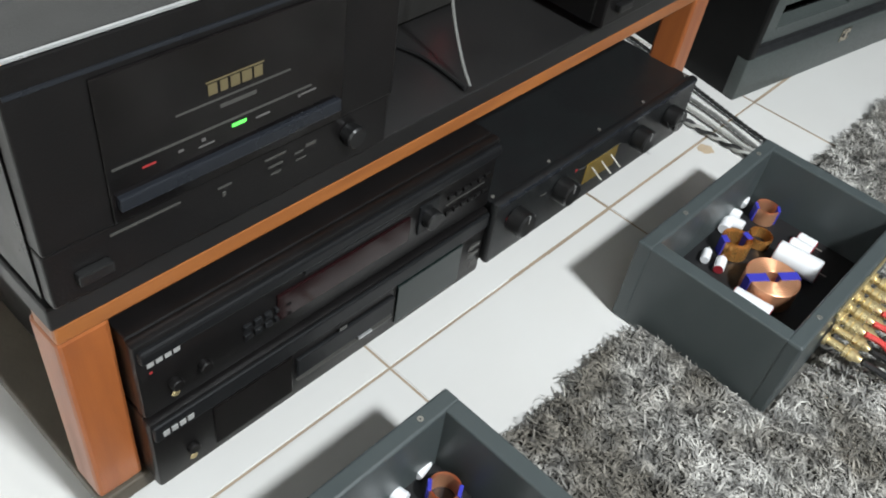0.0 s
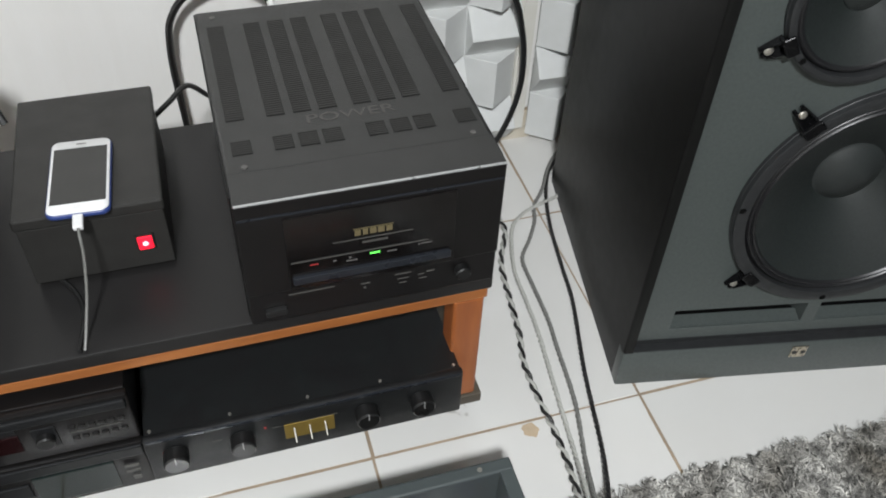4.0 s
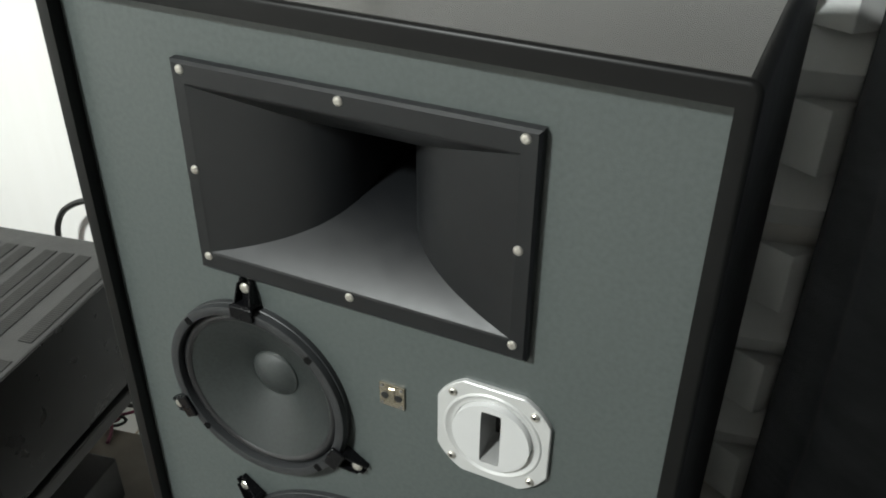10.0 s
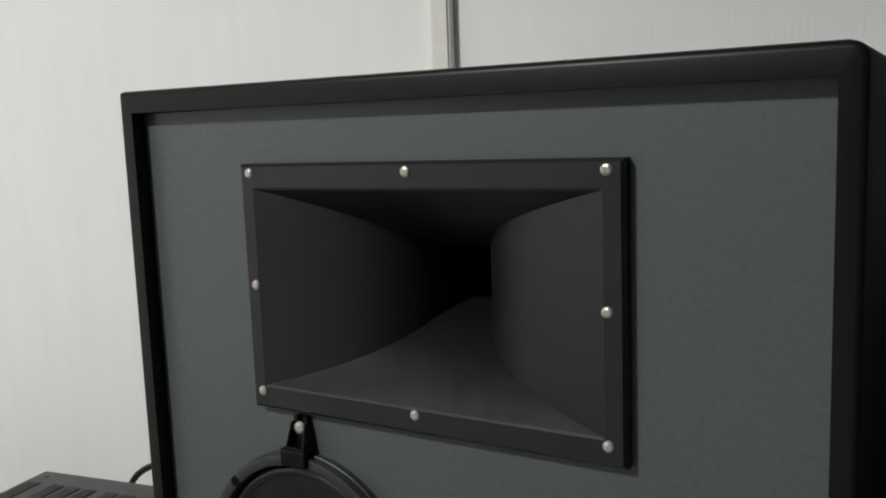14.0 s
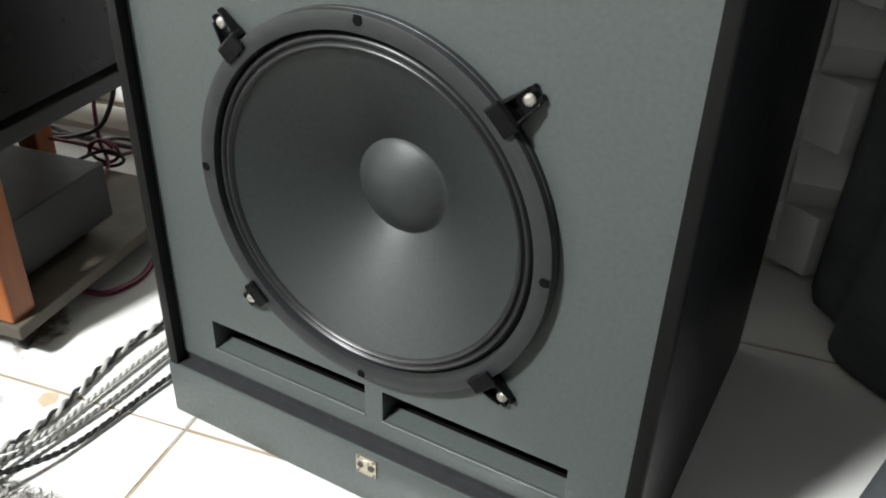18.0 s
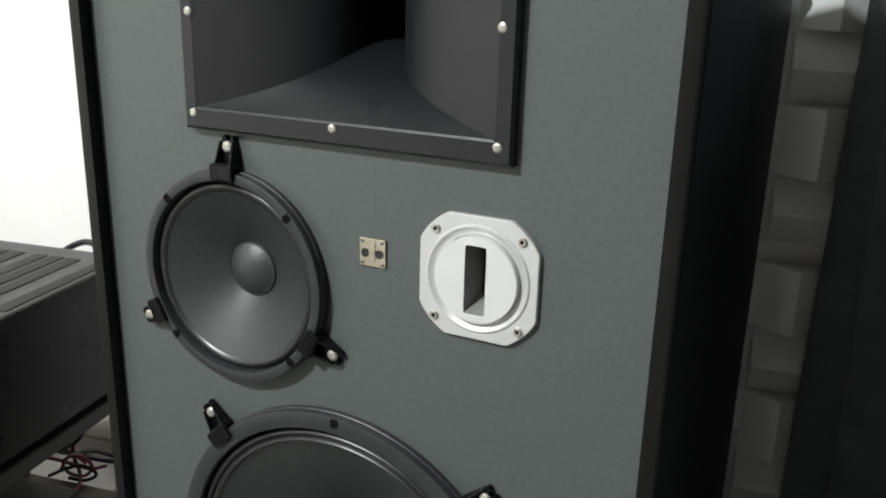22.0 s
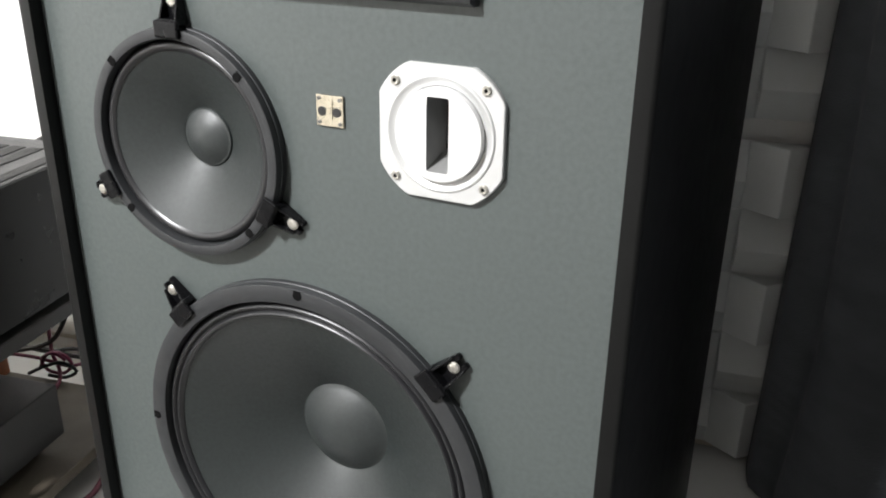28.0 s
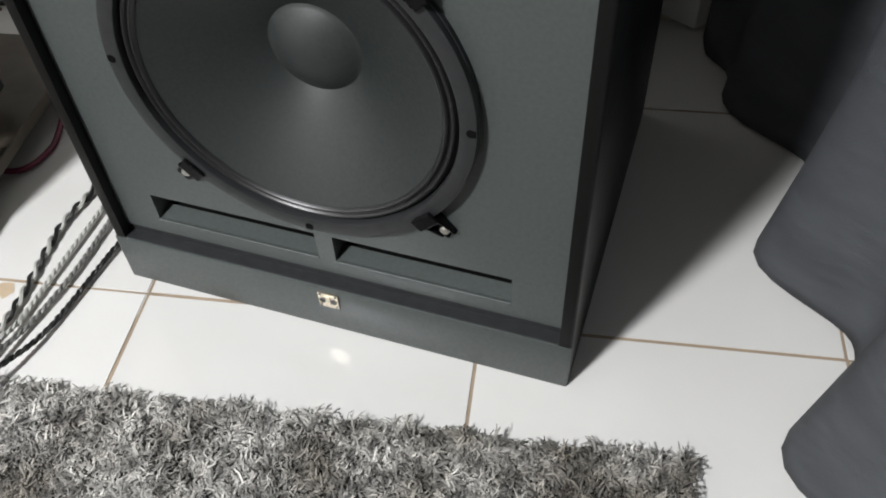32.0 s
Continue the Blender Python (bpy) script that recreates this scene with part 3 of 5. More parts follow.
o0, o1 = ring_of(outer, 0.0), ring_of(outer, -0.008)
o2 = ring_of([(x * (1 - 0.0025 / FW), z * (1 - 0.0025 / FH)) for x, z in outer], -0.0105)
i2, i1 = ring_of([(x * (1 + 0.002 / MW), z * (1 + 0.002 / MH)) for x, z in inner], -0.0105, -0.004), ring_of(inner, -0.0098, -0.004)
for a, b in ((o0, o1), (o1, o2), (o2, i2), (i2, i1)):
    for i in range(4):
        j = (i + 1) % 4
        bm.faces.new((a[i], a[j], b[j], b[i]))
part("flange", bm, M_HORN, horn)
SCREW = bpy.data.meshes.new("screw")
b = screw_head()
b.to_mesh(SCREW)
b.free()
SCREW.materials.append(M_SCREW)


def put_screw(parent, x, y, z, k=1.0):
    s = new("screw", SCREW)
    s.parent = parent
    s.matrix_basis = pose(x, y, z, 0, random.uniform(0, 180), 0) @ Matrix.Diagonal((k, k, k, 1))


for x, z in ((-0.1495, 0.0895), (0.0, 0.0895), (0.1500, 0.0895), (0.1495, -0.001), (0.1495, -0.0895), (0, -0.0895), (-0.1495, -0.0895), (-0.1495, -0.001)):
    put_screw(horn, x, -0.0105, HORN_C[1] + z, 1.0)


def cone_driver(name, centre, R, r_cone, cap_r, depth, label, holes, hole0, rolls):
    d = part(name, bmesh.new(), M_FRAME, speaker, label, Matrix.Translation((centre[0], 0, centre[1])))
    t, r_in = 0.0140, r_cone + (R - r_cone) * 0.50
    part("basket_rim", moved(lathe([(r_in, -0.004), (r_in, t * 0.7), (r_in + 0.0008, t - 0.0004), (r_in + 0.002, t), (R - 0.0016, t), (R - 0.0004, t - 0.0005), (R, t - 0.002), (R, t * 0.45), (R + 0.0008, t * 0.40), (R + 0.0008, 0.0)], 128), FACE), M_FRAME, d, "", None, 35)
    prof = []
    for k in range(33):
        f = k / 32
        if f < 0.84:
            y = 0.0062 + (0.0040 if rolls > 1 else 0.0022) * abs(math.sin(f / 0.84 * math.pi * rolls))
        else:
            y = 0.0062 - 0.0040 * math.sin((f - 0.84) / 0.16 * math.pi / 2)
        prof.append((r_cone + (r_in - r_cone) * f, y))
    part("surround", moved(lathe(prof, 128), FACE), M_RUBBER, d, "rubber surround with rolled edge", None, 60)
    prof = [(cap_r * 0.9 + (r_cone + 0.001 - cap_r * 0.9) * (k / 16), -depth + (depth + 0.0060) * (k / 16) ** 0.95) for k in range(17)]
    part("cone", moved(lathe(prof, 96), FACE), M_CONE, d, "dark paper cone", None, 60)
    z0 = -depth + 0.0035
    prof = [(cap_r * (1 - k / 12), z0 + cap_r * 0.36 * (1 - (1 - k / 12) ** 2)) for k in range(13)]
    cap = part("dust_cap", moved(lathe([(cap_r * 1.02, z0 - 0.003), (cap_r * 1.015, z0)] + prof, 64), FACE), M_CAP, d, "", None, 60)
    part("glue_line", moved(lathe([(cap_r * 1.055, z0 - 0.0030), (cap_r * 1.045, z0 - 0.0004), (cap_r * 1.015, z0 + 0.0006), (cap_r * 0.99, z0 - 0.001)], 64), FACE), M_CONE, cap, "", None, 60)
    for k in range(holes):
        a = hole0 + 2 * math.pi * k / holes
        rr = R * 0.006 + 0.0034
        hole = part("screw_hole", moved(rod(rr, 0.0014, 14), Matrix.Translation(((R - 0.0058) * math.cos(a), -t + 0.0008, (R - 0.0058) * math.sin(a))) @ FACE), M_DARK, d)
        part("notch", moved(box(-0.0008, 0.0046, -t - 0.0004, -t + 0.0010, -rr * 0.85, rr * 0.85), Matrix.Translation(((R - 0.0058) * math.cos(a), 0, (R - 0.0058) * math.sin(a))) @ Matrix.Rotation(-a, 4, "Y")), M_DARK, hole)
    return d


def clamp(parent, x, z, angle, k=1.0):
    """A forked steel clamp; angle points from its screw to the driver's middle."""
    c = part("clamp", bmesh.new(), M_CLAMP, parent, "black steel clamp with a bright screw", Matrix.Translation((x, 0, z)) @ Matrix.Rotation(-angle, 4, "Y"))
    outline = [(-0.0125, -0.0068), (0.0165, -0.0108), (0.0165, 0.0108), (-0.0125, 0.0068), (-0.0125, 0.0024), (-0.0040, 0.0024), (-0.0040, -0.0024), (-0.0125, -0.0024)]
    bm = bmesh.new()
    lower = [bm.verts.new((px * k, -0.0002, pz * k)) for px, pz in outline]
    upper = [bm.verts.new((px * k, -0.0058, pz * k)) for px, pz in outline]
    bm.faces.new(lower[::-1])
    bm.faces.new(upper)
    for q in range(8):
        bm.faces.new((lower[q], lower[(q + 1) % 8], upper[(q + 1) % 8], upper[q]))
    bmesh.ops.recalc_face_normals(bm, faces=bm.faces[:])
    bmesh.ops.bevel(bm, geom=bm.edges[:], offset=0.0007, segments=2, affect="EDGES")
    part("foot", bm, M_CLAMP, c)
    for q in (-1, 1):
        rib_b = box(-0.0080 * k, 0.0160 * k, -0.0085, -0.004, q * 0.0088 * k - 0.0012, q * 0.0088 * k + 0.0012, 0.0008)
        for v in rib_b.verts:
            if v.co.y < -0.006:
                v.co.y -= 0.0075 * max(0.0, (v.co.x / k + 0.008) / 0.024)
            v.co.z *= 0.80 + 0.2 * (v.co.x / k + 0.008) / 0.024
        part("rib", rib_b, M_CLAMP, c)
    part("jaw", box(0.0120 * k, 0.027 * k, -0.0185, -0.0140, -0.0130 * k, 0.0130 * k, 0.002, 3), M_CLAMP, c)
    part("jaw_post", box(0.0110 * k, 0.0165 * k, -0.0160, -0.004, -0.0105 * k, 0.0105 * k, 0.001), M_CLAMP, c)
    put_screw(c, -0.0030, -0.0060, 0, 1.35)


mid = cone_driver("midrange_driver", MID_C, 0.1030, 0.083, 0.0262, 0.0262, "black eight inch midrange driver", 4, radians(45), 1)
woof = cone_driver("woofer", WOOF_C, 0.1905, 0.1555, 0.0508, 0.064, "black fifteen inch woofer", 8, radians(-1), 2)
for cx, cz, c in ((-0.116, 0.799, MID_C), (-0.224, 0.6195, MID_C), (-0.008, 0.6235, MID_C)):
    clamp(speaker, cx, cz, math.atan2(c[1] - cz, c[0] - cx))
for cx, cz in ((-0.151, 0.5235), (0.149, 0.5195), (-0.152, 0.225), (0.147, 0.225)):
    clamp(speaker, cx, cz, math.atan2(WOOF_C[1] - cz, WOOF_C[0] - cx), 1.1)

# ribbon tweeter
rib = part("ribbon_tweeter", bmesh.new(), M_ALU, speaker, "silver ribbon tweeter on an octagonal plate", Matrix.Translation((RIB_C[0], 0, RIB_C[1])))
bm = bmesh.new()
S8, RC = 0.0526, 0.0596
angles = [2 * math.pi * k / 144 for k in range(144)]


def plate_edge(a):
    """A square plate whose corners are turned off to a circle."""
    return min(S8 / max(abs(math.cos(a)), abs(math.sin(a))), RC)


plate = []
for a in angles:
    r, c, q = plate_edge(a), math.cos(a), math.sin(a)
    plate.append([bm.verts.new((rr * c, y, rr * q)) for rr, y in ((r, 0.0), (r, -0.0042), (r - 0.0008, -0.0050), (0.0462, -0.0050), (0.0452, -0.0062), (0.0440, -0.0064), (0.0425, -0.0056), (0.0405, -0.0040), (0.0385, -0.0034), (0.0372, -0.0034), (0.0372, 0.004))])
for k in range(len(plate)):
    a, b = plate[k], plate[(k + 1) % len(plate)]
    for m in range(len(a) - 1):
        bm.faces.new((a[m], b[m], b[m + 1], a[m + 1]))
bmesh.ops.recalc_face_normals(bm, faces=bm.faces[:])
part("plate", bm, M_ALU, rib, "", None, 35)
bm = bmesh.new()
# the disc, with a tall slot through it that narrows towards the ribbon
SX, SZ, DR = 0.0094, 0.0292, 0.0362
ringv, slotv, rimv = [], [], []
for k in range(72):
    a = 2 * math.pi * (k + 0.5) / 72
    x, z = math.cos(a), math.sin(a)
    ringv.append(bm.verts.new((DR * x, -0.0092, DR * z)))
    rimv.append(bm.verts.new((DR * 1.012 * x, -0.0084, DR * 1.012 * z)))
    f = min(SX / max(abs(x), 1e-6), SZ / max(abs(z), 1e-6), 0.0300)
    slotv.append(bm.verts.new((f * x, -0.0092, f * z)))
edgev = [bm.verts.new((v.co.x, -0.002, v.co.z)) for v in rimv]
slot_rim = [v.co.copy() for v in slotv]
for k in range(72):
    j = (k + 1) % 72
    bm.faces.new((ringv[k], ringv[j], slotv[j], slotv[k]))
    bm.faces.new((rimv[k], rimv[j], ringv[j], ringv[k]))
    bm.faces.new((edgev[k], edgev[j], rimv[j], rimv[k]))
part("face_disc", bm, M_ALU2, rib, "", None, 30)
bm = bmesh.new()
sa = [bm.verts.new((p.x, -0.0090, p.z)) for p in slot_rim]
sb = [bm.verts.new((p.x * 0.74, 0.010, p.z * (0.70 if p.z < 0 else 0.88))) for p in slot_rim]
sc = [bm.verts.new((p.x * 0.74, 0.026, p.z * (0.70 if p.z < 0 else 0.88))) for p in slot_rim]
for k in range(72):
    j = (k + 1) % 72
    bm.faces.new((sa[k], sa[j], sb[j], sb[k]))
    bm.faces.new((sb[k], sb[j], sc[j], sc[k]))
part("slot", bm, M_SLOTM, rib, "tapered throat slot", None, 35)
# The slot's deep shade is painted: the ribbon takes a black colour.
part("ribbon", box(-0.0072, 0.0072, 0.0225, 0.0255, -0.022, 0.027), M_WIREK, rib, "ribbon at the back of the slot, blackened for its shade")
SOCKET = bpy.data.meshes.new("socket_screw")
b = lathe([(0, 0.0010), (0.0017, 0.0010), (0.0017, 0.0024), (0.0030, 0.0026), (0.0038, 0.0018), (0.0040, 0.0)], 16)
b.transform(FACE)
b.to_mesh(SOCKET)
b.free()
SOCKET.materials.append(M_SCREW)
for x in (-1, 1):
    for z in (-1, 1):
        sk = new("screw", SOCKET)
        sk.parent, sk.matrix_basis = rib, Matrix.Translation((0.0378 * x, -0.0048, 0.0378 * z))
        part("hex_hole", moved(rod(0.0017, 0.0006, 6), Matrix.Translation((0, -0.0010, 0)) @ FACE), M_DARK, sk)


def badge(x, y, z, s):
    b = part("badge", box(-s / 2, s / 2, -0.0022, 0, -s / 2, s / 2, 0.0006), M_BADGE, speaker, "small champagne metal badge", Matrix.Translation((x, y, z)))
    part("emblem", box(-s * 0.11, s * 0.11, -0.0030, -0.0018, -s * 0.30, s * 0.34), M_BADGE, b)
    for k in (-1, 1):
        part("emblem", moved(rod(s * 0.15, 0.0009, 16), Matrix.Translation((k * s * 0.27, -0.0021, -s * 0.02)) @ FACE), M_WIREK, b)
        for q in (-1, 1):
            part("rivet", moved(rod(s * 0.06, 0.001, 10), Matrix.Translation((k * s * 0.38, -0.0021, q * s * 0.38)) @ FACE), M_PRINT, b)


badge(0.034, -0.0002, 0.7253, 0.0258)
badge(-0.001, FRONT - 0.0015, 0.059, 0.0265)

# ---- curtain ----
cur = thing("curtain", ROOM, "blue-grey patterned curtain hanging in deep folds to the floor", "curtain")


def drape(name, v0, v1):
    bm = bmesh.new()
    nv, nz = 150, 34
    grid = []
    for i in range(nv + 1):
        v = v0 + (v1 - v0) * i / nv
        col = []
        for j in range(nz + 1):
            z = 0.006 + (2.5 - 0.006) * (j / nz) ** 1.3
            low = max(0.0, 1 - z / 1.1)
            w = 2 * math.pi * (v - 0.162 + 0.015 * math.sin(z * 2)) / (0.298 + 0.01 * math.sin(3 * v))
            bulge = math.cos(w) + 0.22 * math.cos(2 * w + 0.6 * z)
            u = 0.618 - (0.040 + 0.010 * low) * bulge - 0.034 * max(0.0, 1 - z / 0.3) - 0.38 * max(0.0, v - 0.25) * (1 - 0.75 * low) + 0.006 * noise.noise((v * 9, z * 2, 0))
            turn = min(1.0, max(0.0, (v - 0.455) / 0.145))
            turn *= turn * (3 - 2 * turn)
            u += turn * (0.480 + 0.014 * z - u)
            col.append(bm.verts.new((u, v + 0.020 * math.sin(w) * low * (1 - turn), z)))
        grid.append(col)
    for i in range(nv):
        for j in range(nz):
            bm.faces.new((grid[i][j], grid[i + 1][j], grid[i + 1][j + 1], grid[i][j + 1]))
    ob = part(name, bm, M_CURTAIN, cur, "", None, 80)
    mod = ob.modifiers.new("thick", "SOLIDIFY")
    mod.thickness = 0.003


drape("drape", 0.638, -1.9)
rail = thing("curtain_rail", ROOM, "white metal curtain rail", "curtain rail")
part("rail", moved(rod(0.012, 2.6, 16), Matrix.Translation((0.60, 0.68, 2.515)) @ FACE), M_PLASTIC_W, rail)
for v in (0.6, -0.7, -1.8):
    part("bracket", box(0.60, RIGHT_U - 0.001, v - 0.01, v + 0.01, 2.505, 2.525), M_PLASTIC_W, rail)

# ---- rack ----
rack = thing("hifi_rack", ROOM, "low black hi-fi rack with orange wooden legs and edging", "hi-fi rack")
RL, RR, RF, RB, RT = -1.478, -0.530, 0.043, 0.462, 0.320
part("top_board", box(RL, RR + 0.002, RF - 0.002, RB, RT - 0.023, RT, 0.002), M_LAMI, rack, "black laminate top board")
part("front_rail", box(RL + 0.002, RR - 0.002, RF, RF + 0.035, RT - 0.043, RT - 0.023, 0.003), M_WOOD, rack, "orange varnished wooden rail")
part("back_rail", box(RL + 0.002, RR - 0.002, RB - 0.04, RB - 0.005, RT - 0.043, RT - 0.023, 0.003), M_WOOD, rack)
for u, v in ((RL + 0.001, RF), (RR - 0.049, RF), (RL + 0.001, RB - 0.045), (RR - 0.325, RB - 0.045)):
    part("leg", box(u, u + 0.043, v, v + 0.042, 0.062, RT - 0.041, 0.004, 2), M_WOODV, rack, "red-brown wooden leg")
part("bottom_shelf", box(RL, RR + 0.004, RF - 0.004, RB, 0.042, 0.062, 0.002), M_SHELF, rack, "dusty brown bottom shelf")
for u in (RL + 0.03, RR - 0.03):
    for v in (RF + 0.03, RB - 0.03):
        cw = part("castor", box(u - 0.012, u + 0.012, v - 0.010, v + 0.010, 0.030, 0.043), M_CLAMP, rack)
        part("wheel", moved(rod(0.018, 0.014, 20, 0.002), Matrix.Translation((u - 0.007, v, 0.0185)) @ Matrix.Rotation(radians(90), 4, "Y")), M_KNOB, cw)



# ---- power amplifiers ----
def vent(parent, x0, x1, y0, y1, z, ribs, across=False):
    v = part("vent", box(x0, x1, y0, y1, z - 0.001, z + 0.0006), M_SLOT, parent)
    bm = bmesh.new()
    for k in range(ribs):
        s = y0 + (y1 - y0) * (k + 0.5) / ribs
        t = (y1 - y0) / ribs * 0.28
        box(x0, x1, s - t, s + t, z, z + 0.0014, bm=bm)
    part("slats", bm, M_RIB, v)


def bars(parent, m, spots, mat, name="print_bar"):
    """Plain printed bars: (x, z, width, height) on a front face."""
    for x, z, w, h in spots:
        part(name, moved(box(x - w / 2, x + w / 2, -0.0006, 0.0004, z - h / 2, z + h / 2), m), mat, parent)


def amplifier(u, label):
    w, d, h = 0.307, 0.405, 0.2015
    a = thing("power_amplifier", ROOM @ pose(u, 0.025, RT), label, "amplifier", "power amplifiers on the rack")
    part("cover", box(0.0, w, 0.016, d, 0.010, h + 0.003, 0.004, 2), M_AMP, a, "charcoal steel cover")
    for x0, x1 in ((-0.0014, 0.0004), (w - 0.0004, w + 0.0014)):
        part("side_cheek", box(x0, x1, 0.018, d - 0.001, 0.011, h + 0.0005, 0.0004), M_CHEEK, a, "black side")
    part("top_strip", box(0.001, w - 0.001, 0.001, 0.052, h + 0.0015, h + 0.0045, 0.001), M_AMP, a)
    # The glint along the black front edge is painted as a bright strip.
    part("front_edge", box(0.0015, w - 0.0015, -0.0015, 0.0012, h + 0.0022, h + 0.0044, 0.0006), M_EDGE, a, "front edge, its glint painted as a bright strip")
    part("fascia", box(0.0, w, 0.0, 0.018, 0.062, h + 0.001, 0.002), M_AMPS, a, "gloss black front panel")
    part("glass", box(0.050, w - 0.058, -0.0022, 0.001, 0.064, h - 0.024, 0.001), M_AMPF, a, "black glass window")
    # Raised lighter line that stands in for the upper edge's reflection.
    part("edge_line", box(0.002, w - 0.002, -0.0008, 0.0012, h - 0.020, h - 0.017), M_BAR, a)
    part("lower_panel", box(0.0, w, 0.0035, 0.018, 0.010, 0.060, 0.002), M_AMPS, a)
    bar = part("control_strip", box(0.054, 0.244, -0.007, 0.0, 0.0755, 0.0870, 0.0015), M_BAR, a, "blue-grey strip")
    part("strip_top", box(0.054, 0.216, -0.0035, 0.0, 0.1085, 0.1096), M_PRINTD, a)
    m0 = Matrix.Translation((0, -0.0022, 0))
    # maker's mark as plain shapes
    bars(a, m0, [(0.1320, 0.1390, 0.0070, 0.0085), (0.1410, 0.1390, 0.0060, 0.0085), (0.1500, 0.1390, 0.0075, 0.0085), (0.1595, 0.1390, 0.0080, 0.0085), (0.1690, 0.1390, 0.0070, 0.0085), (0.1505, 0.1450, 0.0470, 0.0010)], M_GOLDP, "emblem")
    bars(a, m0, [(0.150, 0.1295, 0.094, 0.0014), (0.152, 0.1230, 0.030, 0.0030)], M_PRINTD)
    bars(a, m0, [(0.080, 0.1010, 0.010, 0.0014)], G_REDS, "indicator")
    bars(a, m0, [(0.1515, 0.1030, 0.012, 0.0026)], G_GREEN, "indicator")
    bars(a, m0, [(0.104, 0.1010, 0.004, 0.0018), (0.122, 0.1020, 0.003, 0.0025), (0.124, 0.097, 0.013, 0.0012), (0.172, 0.1010, 0.012, 0.0014), (0.214, 0.104, 0.014, 0.0014), (0.205, 0.1035, 0.002, 0.002)], M_PRINT)
    bars(a, Matrix.Translation((0, 0.0033, 0)), [(0.075, 0.052, 0.055, 0.0018), (0.140, 0.047, 0.012, 0.0016), (0.139, 0.040, 0.003, 0.004), (0.187, 0.052, 0.020, 0.0016), (0.187, 0.0435, 0.014, 0.0016), (0.187, 0.036, 0.010, 0.0016), (0.210, 0.045, 0.008, 0.0016), (0.222, 0.048, 0.010, 0.0030), (0.212, 0.038, 0.010, 0.0012)], M_PRINTD)
    part("knob", moved(rod(0.010, 0.013, 24, 0.0015), Matrix.Translation((0.262, 0.004, 0.041)) @ FACE), M_KNOB, a)
    part("power_button", box(0.018, 0.044, -0.004, 0.004, 0.026, 0.036, 0.0015), M_KNOB, a)
    z = h + 0.003
    for x in (0.012, 0.0595, 0.091, 0.122, 0.1635, 0.194, 0.2245, 0.2755):
        vent(a, x, x + 0.0215, 0.149, 0.362, z, 48)
    for x in (0.012, 0.0595, 0.0885, 0.1165, 0.1680, 0.1970, 0.2255, 0.2755):
        vent(a, x, x + 0.0225, 0.084, 0.110, z, 7)
    part("top_groove", box(0.001, w - 0.001, 0.0515, 0.0525, z + 0.0002, z + 0.0012), M_SLOT, a)
    letters("lettering", "POWER", 0.0232, M_PRINTM, a, Matrix.Translation((0.156, 0.1315, z + 0.0004)) @ Matrix.Diagonal((1.35, 1, 1, 1)))
    for x, y in ((0.022, 0.062), (0.286, 0.062), (0.022, 0.385), (0.286, 0.385)):
        part("cover_screw", moved(rod(0.0035, 0.0015, 12), Matrix.Translation((x, y, z))), M_PRINT, a)
    for x in (0.035, w - 0.035):
        for y in (0.05, d - 0.05):
            part("foot", moved(rod(0.018, 0.0115, 20), Matrix.Translation((x, y, 0))), M_KNOB, a)
    return a


amplifier(-0.841, "black power amplifier with a vented charcoal cover, beside the loudspeaker")
amplifier(-1.4755, "black power amplifier with a vented charcoal cover, on the rack end")

# ---- power supply box and phone ----
psu = thing("power_supply_box", ROOM @ pose(-1.089, 0.168, RT), "black painted steel box with a red lit switch", "power supply")
part("case", box(0, 0.170, 0.004, 0.241, 0.006, 0.098, 0.003), M_PSU, psu)
part("lid", box(-0.002, 0.172, -0.003, 0.243, 0.096, 0.1130, 0.003), M_PSU, psu)
part("front_plate", box(0.001, 0.169, -0.001, 0.005, 0.006, 0.0955, 0.001), M_PSU, psu)
part("switch_bezel", box(0.1275, 0.1505, -0.003, 0.0, 0.0345, 0.0605, 0.001), M_KNOB, psu)
part("lamp_spot", moved(rod(0.0035, 0.0008, 14), Matrix.Translation((0.139, -0.0048, 0.0475)) @ FACE), G_SPOT, psu, "bright pink lamp spot")
part("red_switch", box(0.130, 0.148, -0.005, -0.001, 0.037, 0.058, 0.0015), G_RED, psu, "glowing red rocker switch")
for x in (0.02, 0.152):
    for y in (0.03, 0.22):
        part("foot", moved(rod(0.01, 0.0065, 16), Matrix.Translation((x, y, 0))), M_KNOB, psu)
PZ = RT + 0.1130
phone = thing("smartphone", ROOM @ pose(-1.010, 0.2245, PZ, 0, 0, -2.5), "white smartphone in a blue case, screen dark", "phone")


def rounded_slab(w, d, z0, z1, r, edge):
    """A flat slab with rounded corners and softened rims."""
    bm = bmesh.new()
    rings = []
    for z, k in ((z0, edge), (z0 + edge, 0.0), (z1 - edge, 0.0), (z1, edge)):
        ring = []
        for cx, cy, a0 in ((1, 1, 0), (-1, 1, 90), (-1, -1, 180), (1, -1, 270)):
            for q in range(7):
                a = radians(a0 + 15 * q)
                ring.append(bm.verts.new((cx * (w - r) + (r - k) * math.cos(a), cy * (d - r) + (r - k) * math.sin(a), z)))
        rings.append(ring)
    n = len(rings[0])
    for a, b in zip(rings, rings[1:]):
        for q in range(n):
            bm.faces.new((a[q], a[(q + 1) % n], b[(q + 1) % n], b[q]))
    bm.faces.new(rings[0][::-1])
    bm.faces.new(rings[-1])
    return bm


